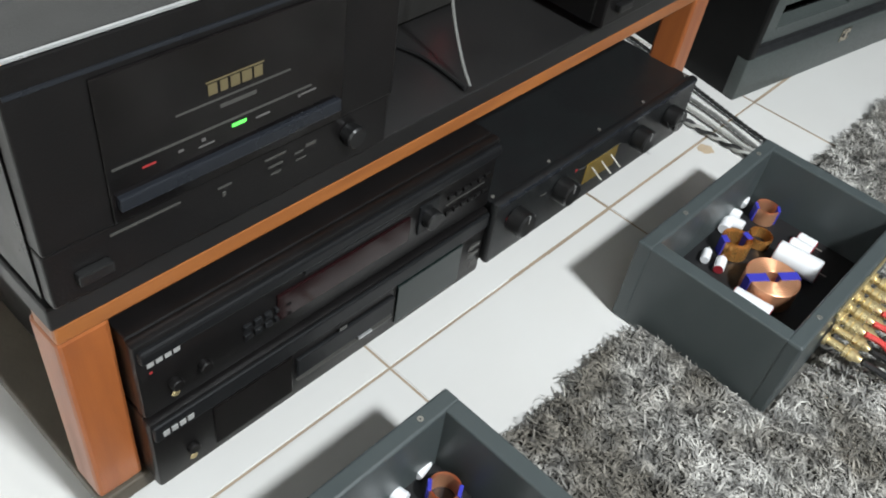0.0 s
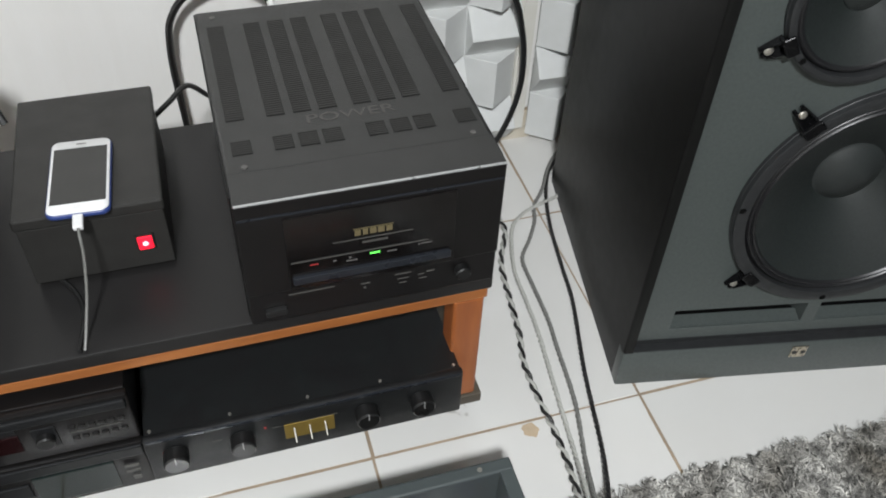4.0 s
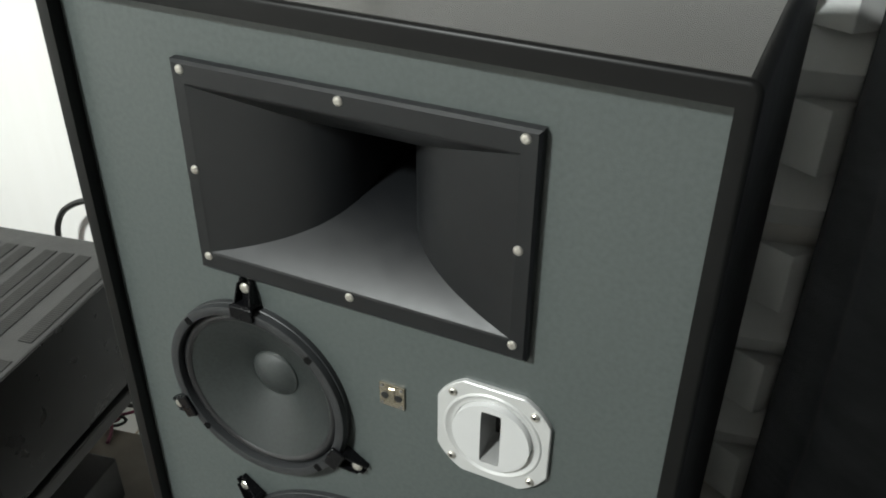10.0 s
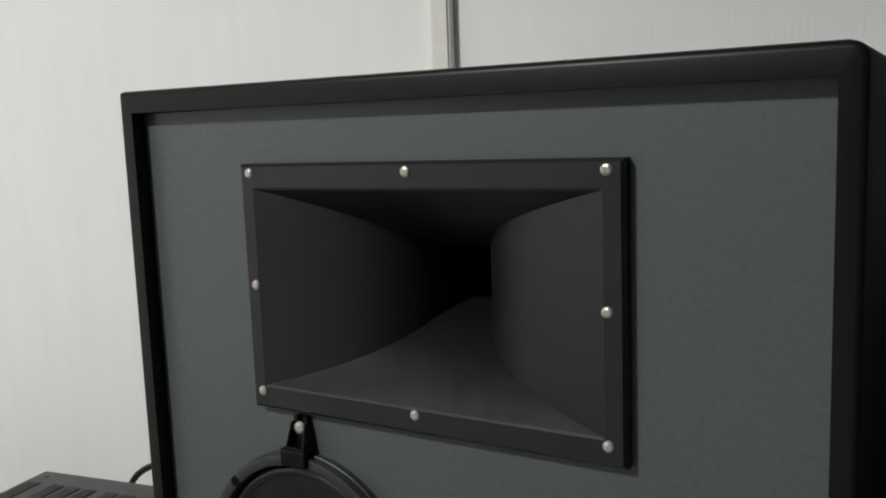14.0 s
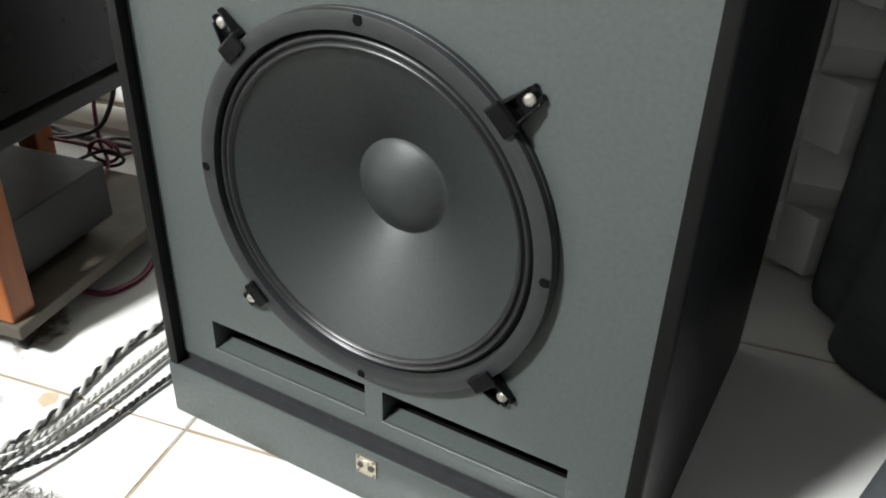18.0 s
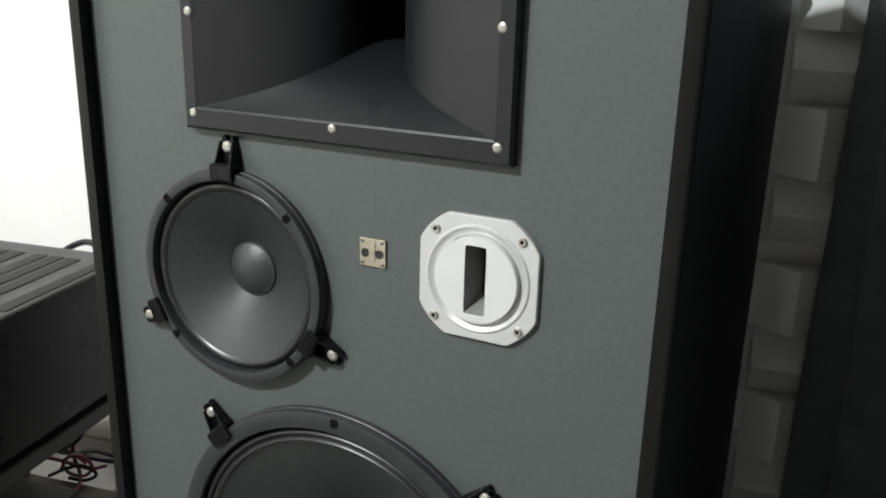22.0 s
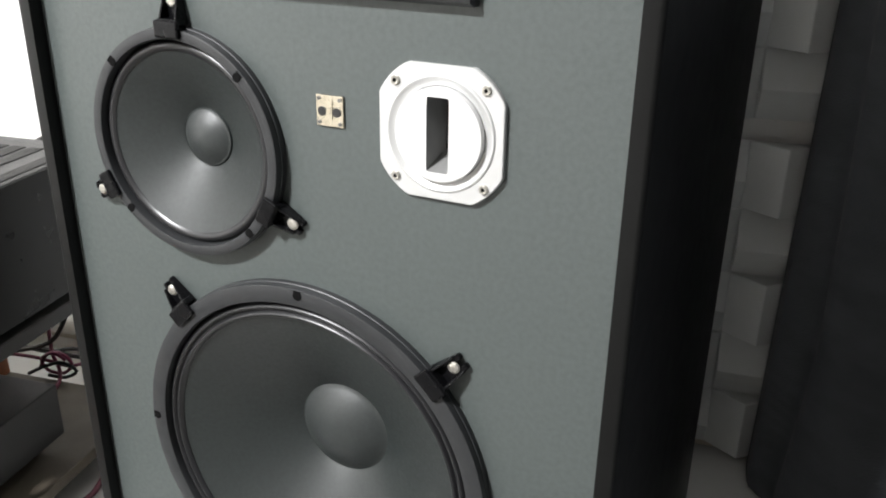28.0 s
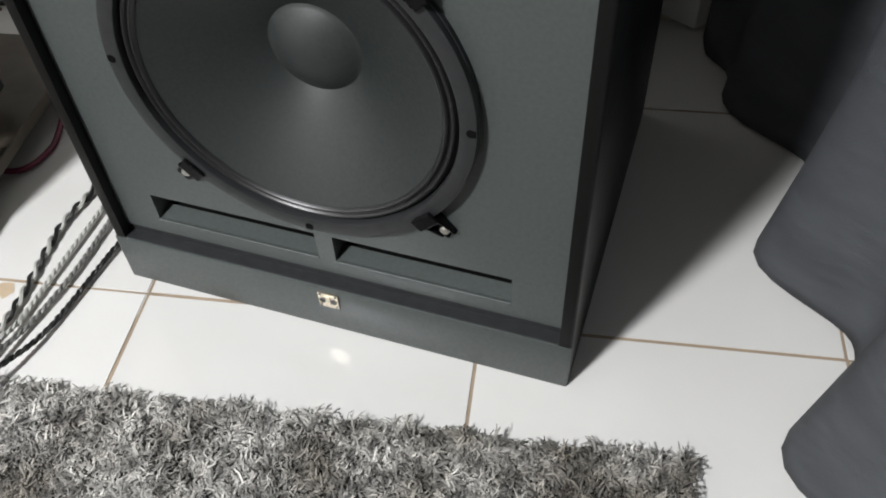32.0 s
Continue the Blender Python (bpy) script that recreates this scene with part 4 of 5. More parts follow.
part("case", rounded_slab(0.0368, 0.0708, 0.0, 0.0075, 0.0105, 0.0018), M_BLUE, phone, "blue case", None, 50)
part("front", rounded_slab(0.0352, 0.0692, 0.006, 0.0090, 0.0095, 0.0008), M_PHONEW, phone, "", None, 50)
part("screen", box(-0.0318, 0.0318, -0.0525, 0.0530, 0.0086, 0.0094), M_SCREEN, phone, "dark screen")
part("home_button", moved(rod(0.005, 0.0005, 20), Matrix.Translation((0, -0.061, 0.009))), M_PHONEW, phone)
part("earpiece", box(-0.006, 0.006, 0.0605, 0.0620, 0.0088, 0.0093), M_PRINT, phone)
cord = thing("phone_cable", ROOM, "grey phone cable hanging from the phone to the shelf", "cable")
part("plug", box(-1.019, -1.007, 0.131, 0.154, PZ + 0.001, PZ + 0.008, 0.002), M_PHONEW, cord)
part("wire", tube([(-1.013, 0.133, PZ + 0.0045), (-1.012, 0.120, PZ + 0.002), (-1.013, 0.110, PZ - 0.02), (-1.020, 0.090, PZ - 0.062), (-1.029, 0.064, RT + 0.018), (-1.034, 0.047, RT + 0.003)], 0.0018), M_WIREG, cord)
wire = thing("power_cable", ROOM, "thin black cable lying on the rack", "cable")
part("wire", tube([(-1.085, 0.200, RT + 0.004), (-1.062, 0.172, RT + 0.004), (-1.044, 0.145, RT + 0.003), (-1.035, 0.112, RT + 0.003), (-1.036, 0.079, RT + 0.003), (-1.040, 0.047, RT + 0.003)], 0.0028), M_WIREK, wire)

# ---- disc players ----
SL, SW = -1.434, 0.432
cd = thing("disc_player", ROOM @ pose(SL, 0.018, 0.166), "black disc player with a dark red display, stacked on another", "disc player", "stacked disc players")
part("case", box(0.002, SW - 0.002, 0.012, 0.36, 0.004, 0.097, 0.002), M_AMPS, cd)
part("fascia", box(0, SW, 0.0, 0.014, 0.004, 0.097, 0.004), M_AMPS, cd, "black front panel", None, 40)
part("brow", box(0.003, SW - 0.003, -0.006, 0.004, 0.078, 0.092, 0.003), M_BARD, cd)
part("display", box(0.136, 0.300, -0.0030, 0.001, 0.030, 0.062, 0.001), M_DISPLAY, cd, "dark red display")
part("tray", box(0.165, 0.300, -0.0045, 0.001, 0.071, 0.0775, 0.001), M_BARD, cd)
part("dial", moved(rod(0.011, 0.012, 24, 0.0015), Matrix.Translation((0.328, 0.0, 0.046)) @ FACE), M_KNOB, cd)
part("dial_plate", box(0.314, 0.342, -0.002, 0.001, 0.028, 0.066, 0.001), M_BARD, cd)
bars(cd, Matrix.Identity(4), [(0.0125, 0.0705, 0.006, 0.0065), (0.0205, 0.0705, 0.006, 0.0065), (0.0285, 0.0705, 0.006, 0.0065), (0.0365, 0.0705, 0.006, 0.0065)], M_SILVERP, "emblem")
bars(cd, Matrix.Identity(4), [(0.012, 0.060, 0.0025, 0.002)], G_REDS, "indicator")
for k, (x, z, r) in enumerate(((0.030, 0.034, 0.006), (0.058, 0.034, 0.006), (0.030, 0.018, 0.004))):
    part("knob" if k < 2 else "socket_ring", moved(rod(r, 0.008 if k < 2 else 0.002, 20, 0.001), Matrix.Translation((x, 0, z)) @ FACE), M_AMPS if k < 2 else M_BRASS, cd)
for k in range(5):
    for j in range(2):
        part("button", box(0.100 + k * 0.011, 0.108 + k * 0.011, -0.003, 0.001, 0.030 + j * 0.012, 0.037 + j * 0.012, 0.001), M_BARD, cd)
for k in range(6):
    for j in range(2):
        part("button", box(0.356 + k * 0.0115, 0.364 + k * 0.0115, -0.003, 0.001, 0.030 + j * 0.022, 0.036 + j * 0.022, 0.001), M_AMPS, cd)
bars(cd, Matrix.Identity(4), [(0.385, 0.083, 0.06, 0.0012), (0.385, 0.045, 0.06, 0.0012)], M_PRINTD)
for x in (0.05, SW - 0.05):
    for y in (0.05, 0.31):
        part("foot", moved(rod(0.016, 0.0045, 20), Matrix.Translation((x, y, 0))), M_KNOB, cd)

dvd = thing("disc_player", ROOM @ pose(SL, 0.014, 0.062), "black disc player with a wide tray, under another", "disc player", "stacked disc players")
part("case", box(0.002, SW - 0.002, 0.012, 0.36, 0.006, 0.103, 0.002), M_AMPS, dvd)
part("fascia", box(0, SW, 0.0, 0.014, 0.006, 0.103, 0.004), M_AMPS, dvd, "black front panel", None, 40)
part("upper_band", box(0.002, SW - 0.002, -0.0035, 0.002, 0.080, 0.100, 0.002), M_BARD, dvd)
part("left_window", box(0.060, 0.150, -0.0025, 0.001, 0.020, 0.076, 0.001), M_AMPF, dvd)
part("tray", box(0.155, 0.285, -0.004, 0.001, 0.040, 0.066, 0.0015), M_BARD, dvd, "disc tray")
part("tray_line", box(0.155, 0.285, -0.0035, 0.001, 0.032, 0.034), M_PRINTD, dvd)
part("display", box(0.290, 0.390, -0.003, 0.001, 0.018, 0.076, 0.001), M_DISPG, dvd, "dark green display")
bars(dvd, Matrix.Translation((0, -0.004, 0)), [(0.0125, 0.0885, 0.006, 0.006), (0.0205, 0.0885, 0.006, 0.006), (0.0285, 0.0885, 0.006, 0.006), (0.0365, 0.0885, 0.006, 0.006)], M_SILVERP, "emblem")
bars(dvd, Matrix.Translation((0, -0.004, 0)), [(0.212, 0.0715, 0.010, 0.004), (0.410, 0.062, 0.018, 0.006), (0.410, 0.050, 0.018, 0.006), (0.412, 0.034, 0.010, 0.010)], M_PRINTD)
bars(dvd, Matrix.Identity(4), [(0.030, 0.079, 0.0025, 0.002)], G_REDS, "indicator")
part("eject_light", box(0.235, 0.253, -0.0055, -0.003, 0.036, 0.0385), M_EDGE, dvd)
for x, z, r, mm in ((0.036, 0.040, 0.006, M_AMPS), (0.036, 0.024, 0.004, M_BRASS)):
    part("knob" if mm is M_AMPS else "socket_ring", moved(rod(r, 0.006 if mm is M_AMPS else 0.002, 20, 0.001), Matrix.Translation((x, 0, z)) @ FACE), mm, dvd)
for x in (0.05, SW - 0.05):
    for y in (0.05, 0.31):
        part("foot", moved(rod(0.016, 0.0065, 20), Matrix.Translation((x, y, 0))), M_KNOB, dvd)

# ---- preamplifier ----
pre = thing("preamplifier", ROOM @ pose(-1.002, 0.004, 0.062), "black preamplifier with round knobs and a gold meter window", "preamplifier")
PW, PH = 0.430, 0.111
part("case", box(0.002, PW - 0.002, 0.010, 0.300, 0.022, PH, 0.002), M_PRE, pre)
part("fascia", box(0, PW, 0.0, 0.012, 0.022, PH + 0.003, 0.0035, 2), M_PRE, pre, "", None, 40)
part("bright_bevel", box(0.004, PW - 0.004, -0.001, 0.0045, PH - 0.004, PH + 0.0015, 0.001), M_BAR, pre, "polished top bevel")
for x in (0.036, 0.122, 0.290, 0.368):
    k = part("knob", moved(rod(0.0165, 0.022, 32, 0.002), Matrix.Translation((x, 0.0, 0.078)) @ FACE), M_KNOB, pre, "", None, 40)
    part("pointer", box(x - 0.0006, x + 0.0006, -0.0225, -0.012, 0.082, 0.094), M_SILVERP, k)
part("meter_window", box(0.178, 0.246, -0.0015, 0.001, 0.052, 0.084, 0.0005), M_GOLDWIN, pre, "gold plate behind three toggles")
for x in (0.191, 0.212, 0.233):
    part("toggle", moved(rod(0.0012, 0.020, 10), Matrix.Translation((x, -0.001, 0.074)) @ Matrix.Rotation(radians(118), 4, "X")), M_SCREW, pre)
part("led", box(0.152, 0.155, -0.001, 0.001, 0.086, 0.089), G_REDS, pre)
bars(pre, Matrix.Identity(4), [(0.030, 0.083, 0.018, 0.002)], G_REDS, "red_print")
bars(pre, Matrix.Identity(4), [(0.090, 0.083, 0.012, 0.0016), (0.110, 0.070, 0.010, 0.0014), (0.168, 0.083, 0.012, 0.0014), (0.226, 0.084, 0.05, 0.0012)], M_PRINTD)
for x in (0.010, 0.112, 0.215, 0.315, 0.420):
    part("cover_screw", moved(rod(0.0022, 0.0016, 10), Matrix.Translation((x, 0.017, PH))), M_SCREW, pre)
for x in (0.04, PW - 0.04):
    for y in (0.05, 0.26):
        part("foot", moved(rod(0.014, 0.0225, 20), Matrix.Translation((x, y, 0))), M_KNOB, pre)

# ---- crossover boxes ----
XH, XT = 0.126, 0.020


def crossover_box(u, v, z, w, d, label):
    x = thing("crossover_box", ROOM @ pose(u, v, z), label, "crossover box", "open crossover boxes")
    part("side", box(0, w, 0, XT, 0, XH, 0.003), M_XBOX, x)
    part("side", box(0, w, d - XT, d, 0, XH, 0.003), M_XBOX, x)
    part("side", box(0.0005, XT, XT - 0.002, d - XT + 0.002, 0.0005, XH - 0.0003, 0.002), M_XBOX, x)
    part("side", box(w - XT, w - 0.0005, XT - 0.002, d - XT + 0.002, 0.0005, XH - 0.0003, 0.002), M_XBOX, x)
    part("bottom", box(XT - 0.001, w - XT + 0.001, XT - 0.001, d - XT + 0.001, 0.020, 0.035), M_XIN, x, "black lined bottom")
    for sx, sy in ((0.09, d - XT / 2), (w - 0.045, d - XT / 2), (0.06, XT / 2), (w - 0.06, XT / 2)):
        part("insert", moved(lathe([(0.0012, 0.0), (0.0012, 0.0012), (0.0032, 0.0012), (0.0032, 0.0)], 16), Matrix.Translation((sx, sy, XH - 0.0003))), M_SCREW, x)
    return x


def coil(name, m, r_in, r_out, h, mat, label, tapes=()):
    c = thing(name, m, label, "coil", "inductor coils in the box")
    n = 9
    prof = [(r_in, 0)]
    for k in range(n):
        prof += [(r_in + (r_out - r_in) * (k + 0.15) / n, h - 0.0007), (r_in + (r_out - r_in) * (k + 0.5) / n, h), (r_in + (r_out - r_in) * (k + 0.85) / n, h - 0.0007)]
    rows = max(3, int(h / 0.003))
    for k in range(rows):
        prof += [(r_out - 0.0004, h * (1 - k / rows) - 0.0003), (r_out, h * (1 - (k + 0.5) / rows))]
    prof += [(r_out - 0.001, 0), (r_in, 0), (r_in, h)]
    part("winding", lathe(prof, 40), mat, c, "", None, 40)
    for a in tapes:
        e = 0.0007
        t = box(r_in - e, r_out + e, -0.0065, 0.0065, -0.0002 + 0.0004, h + e, 0.0004)
        part("tape", moved(t, Matrix.Rotation(a, 4, "Z")), M_TAPE, c, "blue tape")
    return c


def capacitor(m, r, l, label):
    """A white film capacitor that lies along x; the large ones end in red resin."""
    c = thing("capacitor", m @ pose(0, 0, r), label, "capacitor", "white capacitors in the box")
    turn = Matrix.Rotation(radians(90), 4, "Y")
    part("film", moved(rod(r, l, 28, min(0.0015, r * 0.2)), turn), M_CAPW, c, "", None, 40)
    end = M_REDEND if l > 0.022 else M_CAPW
    for x in (l - 0.0001, -0.0005):
        part("end_cap", moved(rod(r * 0.90, 0.0006, 28), Matrix.Translation((x, 0, 0)) @ turn), end, c, "red resin end" if l > 0.022 else "")
    part("lead", moved(rod(0.0009, 0.010, 8), Matrix.Translation((l, 0, 0)) @ turn), M_SCREW, c)
    return c


def fill_box(u, v, z, w, d):
    """The parts in a box, laid out from its far left corner; x runs along the box, y towards the front."""
    zb = z + 0.0352

    def at(x, y, rz=0, h=0.0):
        return ROOM @ pose(u + x, v + d - y, zb + h, 0, 0, rz)

    coil("inductor_coil", at(0.071, 0.057, 20), 0.009, 0.033, 0.016, M_COPPER, "large flat copper coil with blue tape", (radians(36), radians(-142)))
    coil("inductor_coil", at(0.152, 0.127, 0), 0.009, 0.035, 0.030, M_COPPER, "large copper coil with blue tape across it", (radians(-37), radians(143)))
    coil("inductor_coil", at(0.184, 0.058, 0), 0.0140, 0.0205, 0.026, M_ENAMEL, "small enamelled copper coil with blue tape", (radians(-22), radians(143)))
    coil("inductor_coil", at(0.230, 0.073, 0), 0.0138, 0.0165, 0.016, M_ENAMEL, "slim enamelled copper coil without tape", ())
    coil("inductor_coil", at(0.281, 0.053, 0), 0.0138, 0.0165, 0.024, M_COPPER, "small copper coil with blue tape", (radians(130), radians(-60)))
    capacitor(at(0.217, 0.102, -83), 0.0165, 0.060, "large white film capacitor with red end")
    capacitor(at(0.252, 0.106, -85), 0.011, 0.030, "white film capacitor with red end")
    capacitor(at(0.276, 0.108, -88), 0.009, 0.026, "white film capacitor with red end")
    capacitor(at(0.063, 0.109, -84), 0.0135, 0.050, "white film capacitor with red end")
    capacitor(at(0.098, 0.103, -84), 0.0135, 0.050, "white film capacitor with red end")
    capacitor(at(0.134, 0.044, 18), 0.0062, 0.020, "short white film capacitor without tape")
    capacitor(at(0.132, 0.066, 18), 0.0072, 0.023, "short white film capacitor without tape")
    capacitor(at(0.207, 0.030, 14), 0.0082, 0.022, "short white film capacitor without tape")
    capacitor(at(0.234, 0.046, 100), 0.0082, 0.022, "short white film capacitor without tape")
    capacitor(at(0.250, 0.032, 100), 0.0080, 0.020, "short white film capacitor without tape")
    capacitor(at(0.278, 0.020, 12), 0.0062, 0.019, "short white film capacitor without tape")


BX, BY, BW, BD = -0.867, -0.326, 0.325, 0.216
crossover_box(BX, BY, 0.001, BW, BD, "open grey-green crossover box of coils and capacitors, partly on the rug")
fill_box(BX, BY, 0.001, BW, BD)
crossover_box(-1.517, -0.320, 0.001, BW, BD, "second open grey-green crossover box, partly on the rug")
fill_box(-1.517, -0.320, 0.001, BW, BD)

# binding posts with their wires
POSTS = [-0.750 + 0.0245 * k for k in range(5)]
strip = thing("terminal_plate", ROOM @ pose(-0.701, BY - 0.0002, 0.076), "brass terminal strip on the crossover box", "terminal strip")
part("plate", box(-0.070, 0.072, -0.003, 0, 0.0325, 0.0405, 0.0006), M_BRASS, strip)
for k, u in enumerate(POSTS):
    for j in range(2):
        z = 0.096 - j * 0.034
        post = thing("binding_post", ROOM @ pose(u - 0.004 * j, BY - 0.0022, z), "gold plated binding post on the crossover box", "binding post", "binding posts on the box")
        ln = 0.014 * j
        part("barrel", moved(lathe([(0, 0), (0.0085, 0), (0.0085, 0.004), (0.0050, 0.005), (0.0050, 0.010 + ln), (0.0080, 0.011 + ln), (0.0080, 0.016 + ln), (0.0070, 0.017 + ln), (0.0080, 0.018 + ln), (0.0080, 0.024 + ln), (0.0060, 0.026 + ln), (0.0036, 0.033 + ln), (0, 0.033 + ln)], 18), FACE), M_BRASS, post, "", None, 35)
        e = 0.034 + ln
        part("sleeve", tube([(0, -e, 0), (0.008, -e - 0.022, -0.006), (0.020, -e - 0.046, -0.030 + 0.012 * j)], 0.0038), M_REDSL if j == 0 else M_BLKSL, post, "red sleeve" if j == 0 else "black sleeve")

# ---- speaker cables ----
def cable(name, points, strands, label, pitch=0.022, rad=0.0016, r=0.0025):
    c = thing(name, ROOM, label, "speaker cable", "twisted speaker cables on the floor")
    for k, mm in enumerate(strands):
        part("strand", tube(points, r, 6, 0.0025, (rad, pitch, 2 * math.pi * k / len(strands))), mm, c)
    return c


Z0, ZR = 0.008, 0.040
END = [(-0.470, -0.300, ZR), (-0.497, -0.362, ZR), (-0.550, -0.412, ZR), (-0.615, -0.432, ZR + 0.004), (-0.670, -0.420, ZR + 0.010)]
cable("speaker_cable", [(-0.60, 0.45, 0.36), (-0.60, 0.52, 0.20), (-0.58, 0.585, 0.05), (-0.517, 0.593, Z0), (-0.475, 0.575, Z0), (-0.422, 0.553, Z0), (-0.382, 0.520, Z0), (-0.359, 0.489, Z0), (-0.348, 0.444, Z0), (-0.350, 0.410, Z0), (-0.383, 0.340, Z0), (-0.398, 0.253, Z0), (-0.409, 0.175, Z0), (-0.425, 0.097, Z0), (-0.424, -0.041, Z0), (-0.434, -0.125, 0.02), (-0.452, -0.206, ZR)] + END, (M_WIREK, M_WIREC), "black and white twisted speaker cable on the floor", 0.044, 0.0030, 0.0029)
cable("speaker_cable", [(-0.120, 0.65, Z0), (-0.193, 0.571, Z0), (-0.220, 0.526, Z0), (-0.243, 0.466, Z0), (-0.262, 0.393, Z0), (-0.279, 0.297, Z0), (-0.293, 0.215, Z0), (-0.332, 0.076, Z0), (-0.362, -0.056, Z0), (-0.383, -0.120, 0.02), (-0.410, -0.180, ZR), (-0.436, -0.235, ZR)] + [(p[0] + 0.016, p[1] - 0.010, p[2]) for p in END], (M_WIREK, M_WIREK), "black twisted speaker cable on the floor")
cable("speaker_cable", [(-0.110, 0.66, Z0 + 0.006), (-0.191, 0.580, Z0 + 0.006), (-0.234, 0.513, Z0), (-0.267, 0.472, Z0), (-0.283, 0.429, Z0), (-0.310, 0.385, Z0), (-0.337, 0.349, Z0), (-0.345, 0.323, Z0), (-0.347, 0.270, Z0), (-0.350, 0.190, Z0), (-0.358, 0.13, Z0), (-0.372, 0.02, Z0), (-0.398, -0.080, 0.01), (-0.425, -0.17, ZR), (-0.444, -0.235, ZR)] + [(p[0] + 0.006, p[1] - 0.004, p[2] + 0.004) for p in END], (M_WIREG, M_WIREG), "grey twisted speaker cable on the floor")
cable("speaker_cable", [(-0.12, 0.52, Z0), (-0.218, 0.484, Z0), (-0.256, 0.469, Z0 + 0.004), (-0.294, 0.456, Z0), (-0.328, 0.427, Z0), (-0.350, 0.374, Z0), (-0.367, 0.309, Z0), (-0.372, 0.233, Z0), (-0.378, 0.16, Z0), (-0.396, 0.03, Z0), (-0.410, -0.07, 0.01), (-0.432, -0.16, ZR), (-0.452, -0.24, ZR)] + [(p[0] - 0.006, p[1] + 0.006, p[2] + 0.003) for p in END], (M_WIREC, M_WIREC), "white twisted speaker cable on the floor")
for k, u in enumerate(POSTS):
    tail = thing("speaker_wire", ROOM, "white wire tail between cable and binding post" if k % 5 != 1 else "grey wire tail between cable and binding post", "wire", "wire tails")
    part("wire", tube([(u + 0.020, BY - 0.082, 0.066), (u + 0.043, BY - 0.106, 0.048), (-0.62 + 0.010 * k, BY - 0.116 - 0.003 * k, 0.045), (-0.560 + 0.006 * k, BY - 0.092, 0.045), (-0.515 + 0.004 * k, BY - 0.050, 0.045)], 0.0034), M_WIREG if k % 5 == 1 else M_WIREW, tail)

cordp = thing("mains_cable", ROOM, "thick black power cable from the wall socket to the amplifier", "cable")
part("cord", tube([(-0.240, WALL_V - 0.075, 0.424), (-0.272, WALL_V - 0.078, 0.438), (-0.296, WALL_V - 0.072, 0.402), (-0.274, WALL_V - 0.070, 0.337), (-0.257, WALL_V - 0.070, 0.254), (-0.257, WALL_V - 0.070, 0.170), (-0.281, WALL_V - 0.072, 0.086), (-0.323, WALL_V - 0.080, 0.033), (-0.406, WALL_V - 0.087, 0.011), (-0.550, WALL_V - 0.088, 0.012), (-0.610, WALL_V - 0.120, 0.08), (-0.62, 0.50, 0.26), (-0.62, 0.43, 0.36)], 0.0058), M_WIREK, cordp)
loop = thing("mains_cable", ROOM, "thick black cable arching behind the amplifier", "cable")
part("wire", tube([(-0.885, 0.660, 0.10), (-0.890, 0.655, 0.28), (-0.887, 0.650, 0.356), (-0.878, 0.650, 0.395), (-0.850, 0.648, 0.432), (-0.795, 0.642, 0.459), (-0.742, 0.622, 0.455), (-0.719, 0.600, 0.428), (-0.712, 0.560, 0.385), (-0.712, 0.500, 0.362), (-0.712, 0.428, 0.360)], 0.0062), M_WIREK, loop)
part("sleeve", tube([(-0.7195, 0.603, 0.434), (-0.7150, 0.580, 0.408)], 0.0075), M_WIREW, loop, "cream sleeve")
psuw = thing("mains_cable", ROOM, "black cable behind the power supply box", "cable")
part("cord", tube([(-0.93, 0.43, 0.36), (-0.90, 0.455, 0.37), (-0.87, 0.50, 0.365), (-0.84, 0.56, 0.30)], 0.0042), M_WIREK, psuw)
psuv = thing("mains_cable", ROOM, "black cable arching behind the other amplifier", "cable")
part("cord", tube([(-1.13, 0.47, 0.36), (-1.155, 0.50, 0.415), (-1.20, 0.50, 0.42), (-1.25, 0.48, 0.40), (-1.27, 0.432, 0.37)], 0.0055), M_WIREK, psuv)
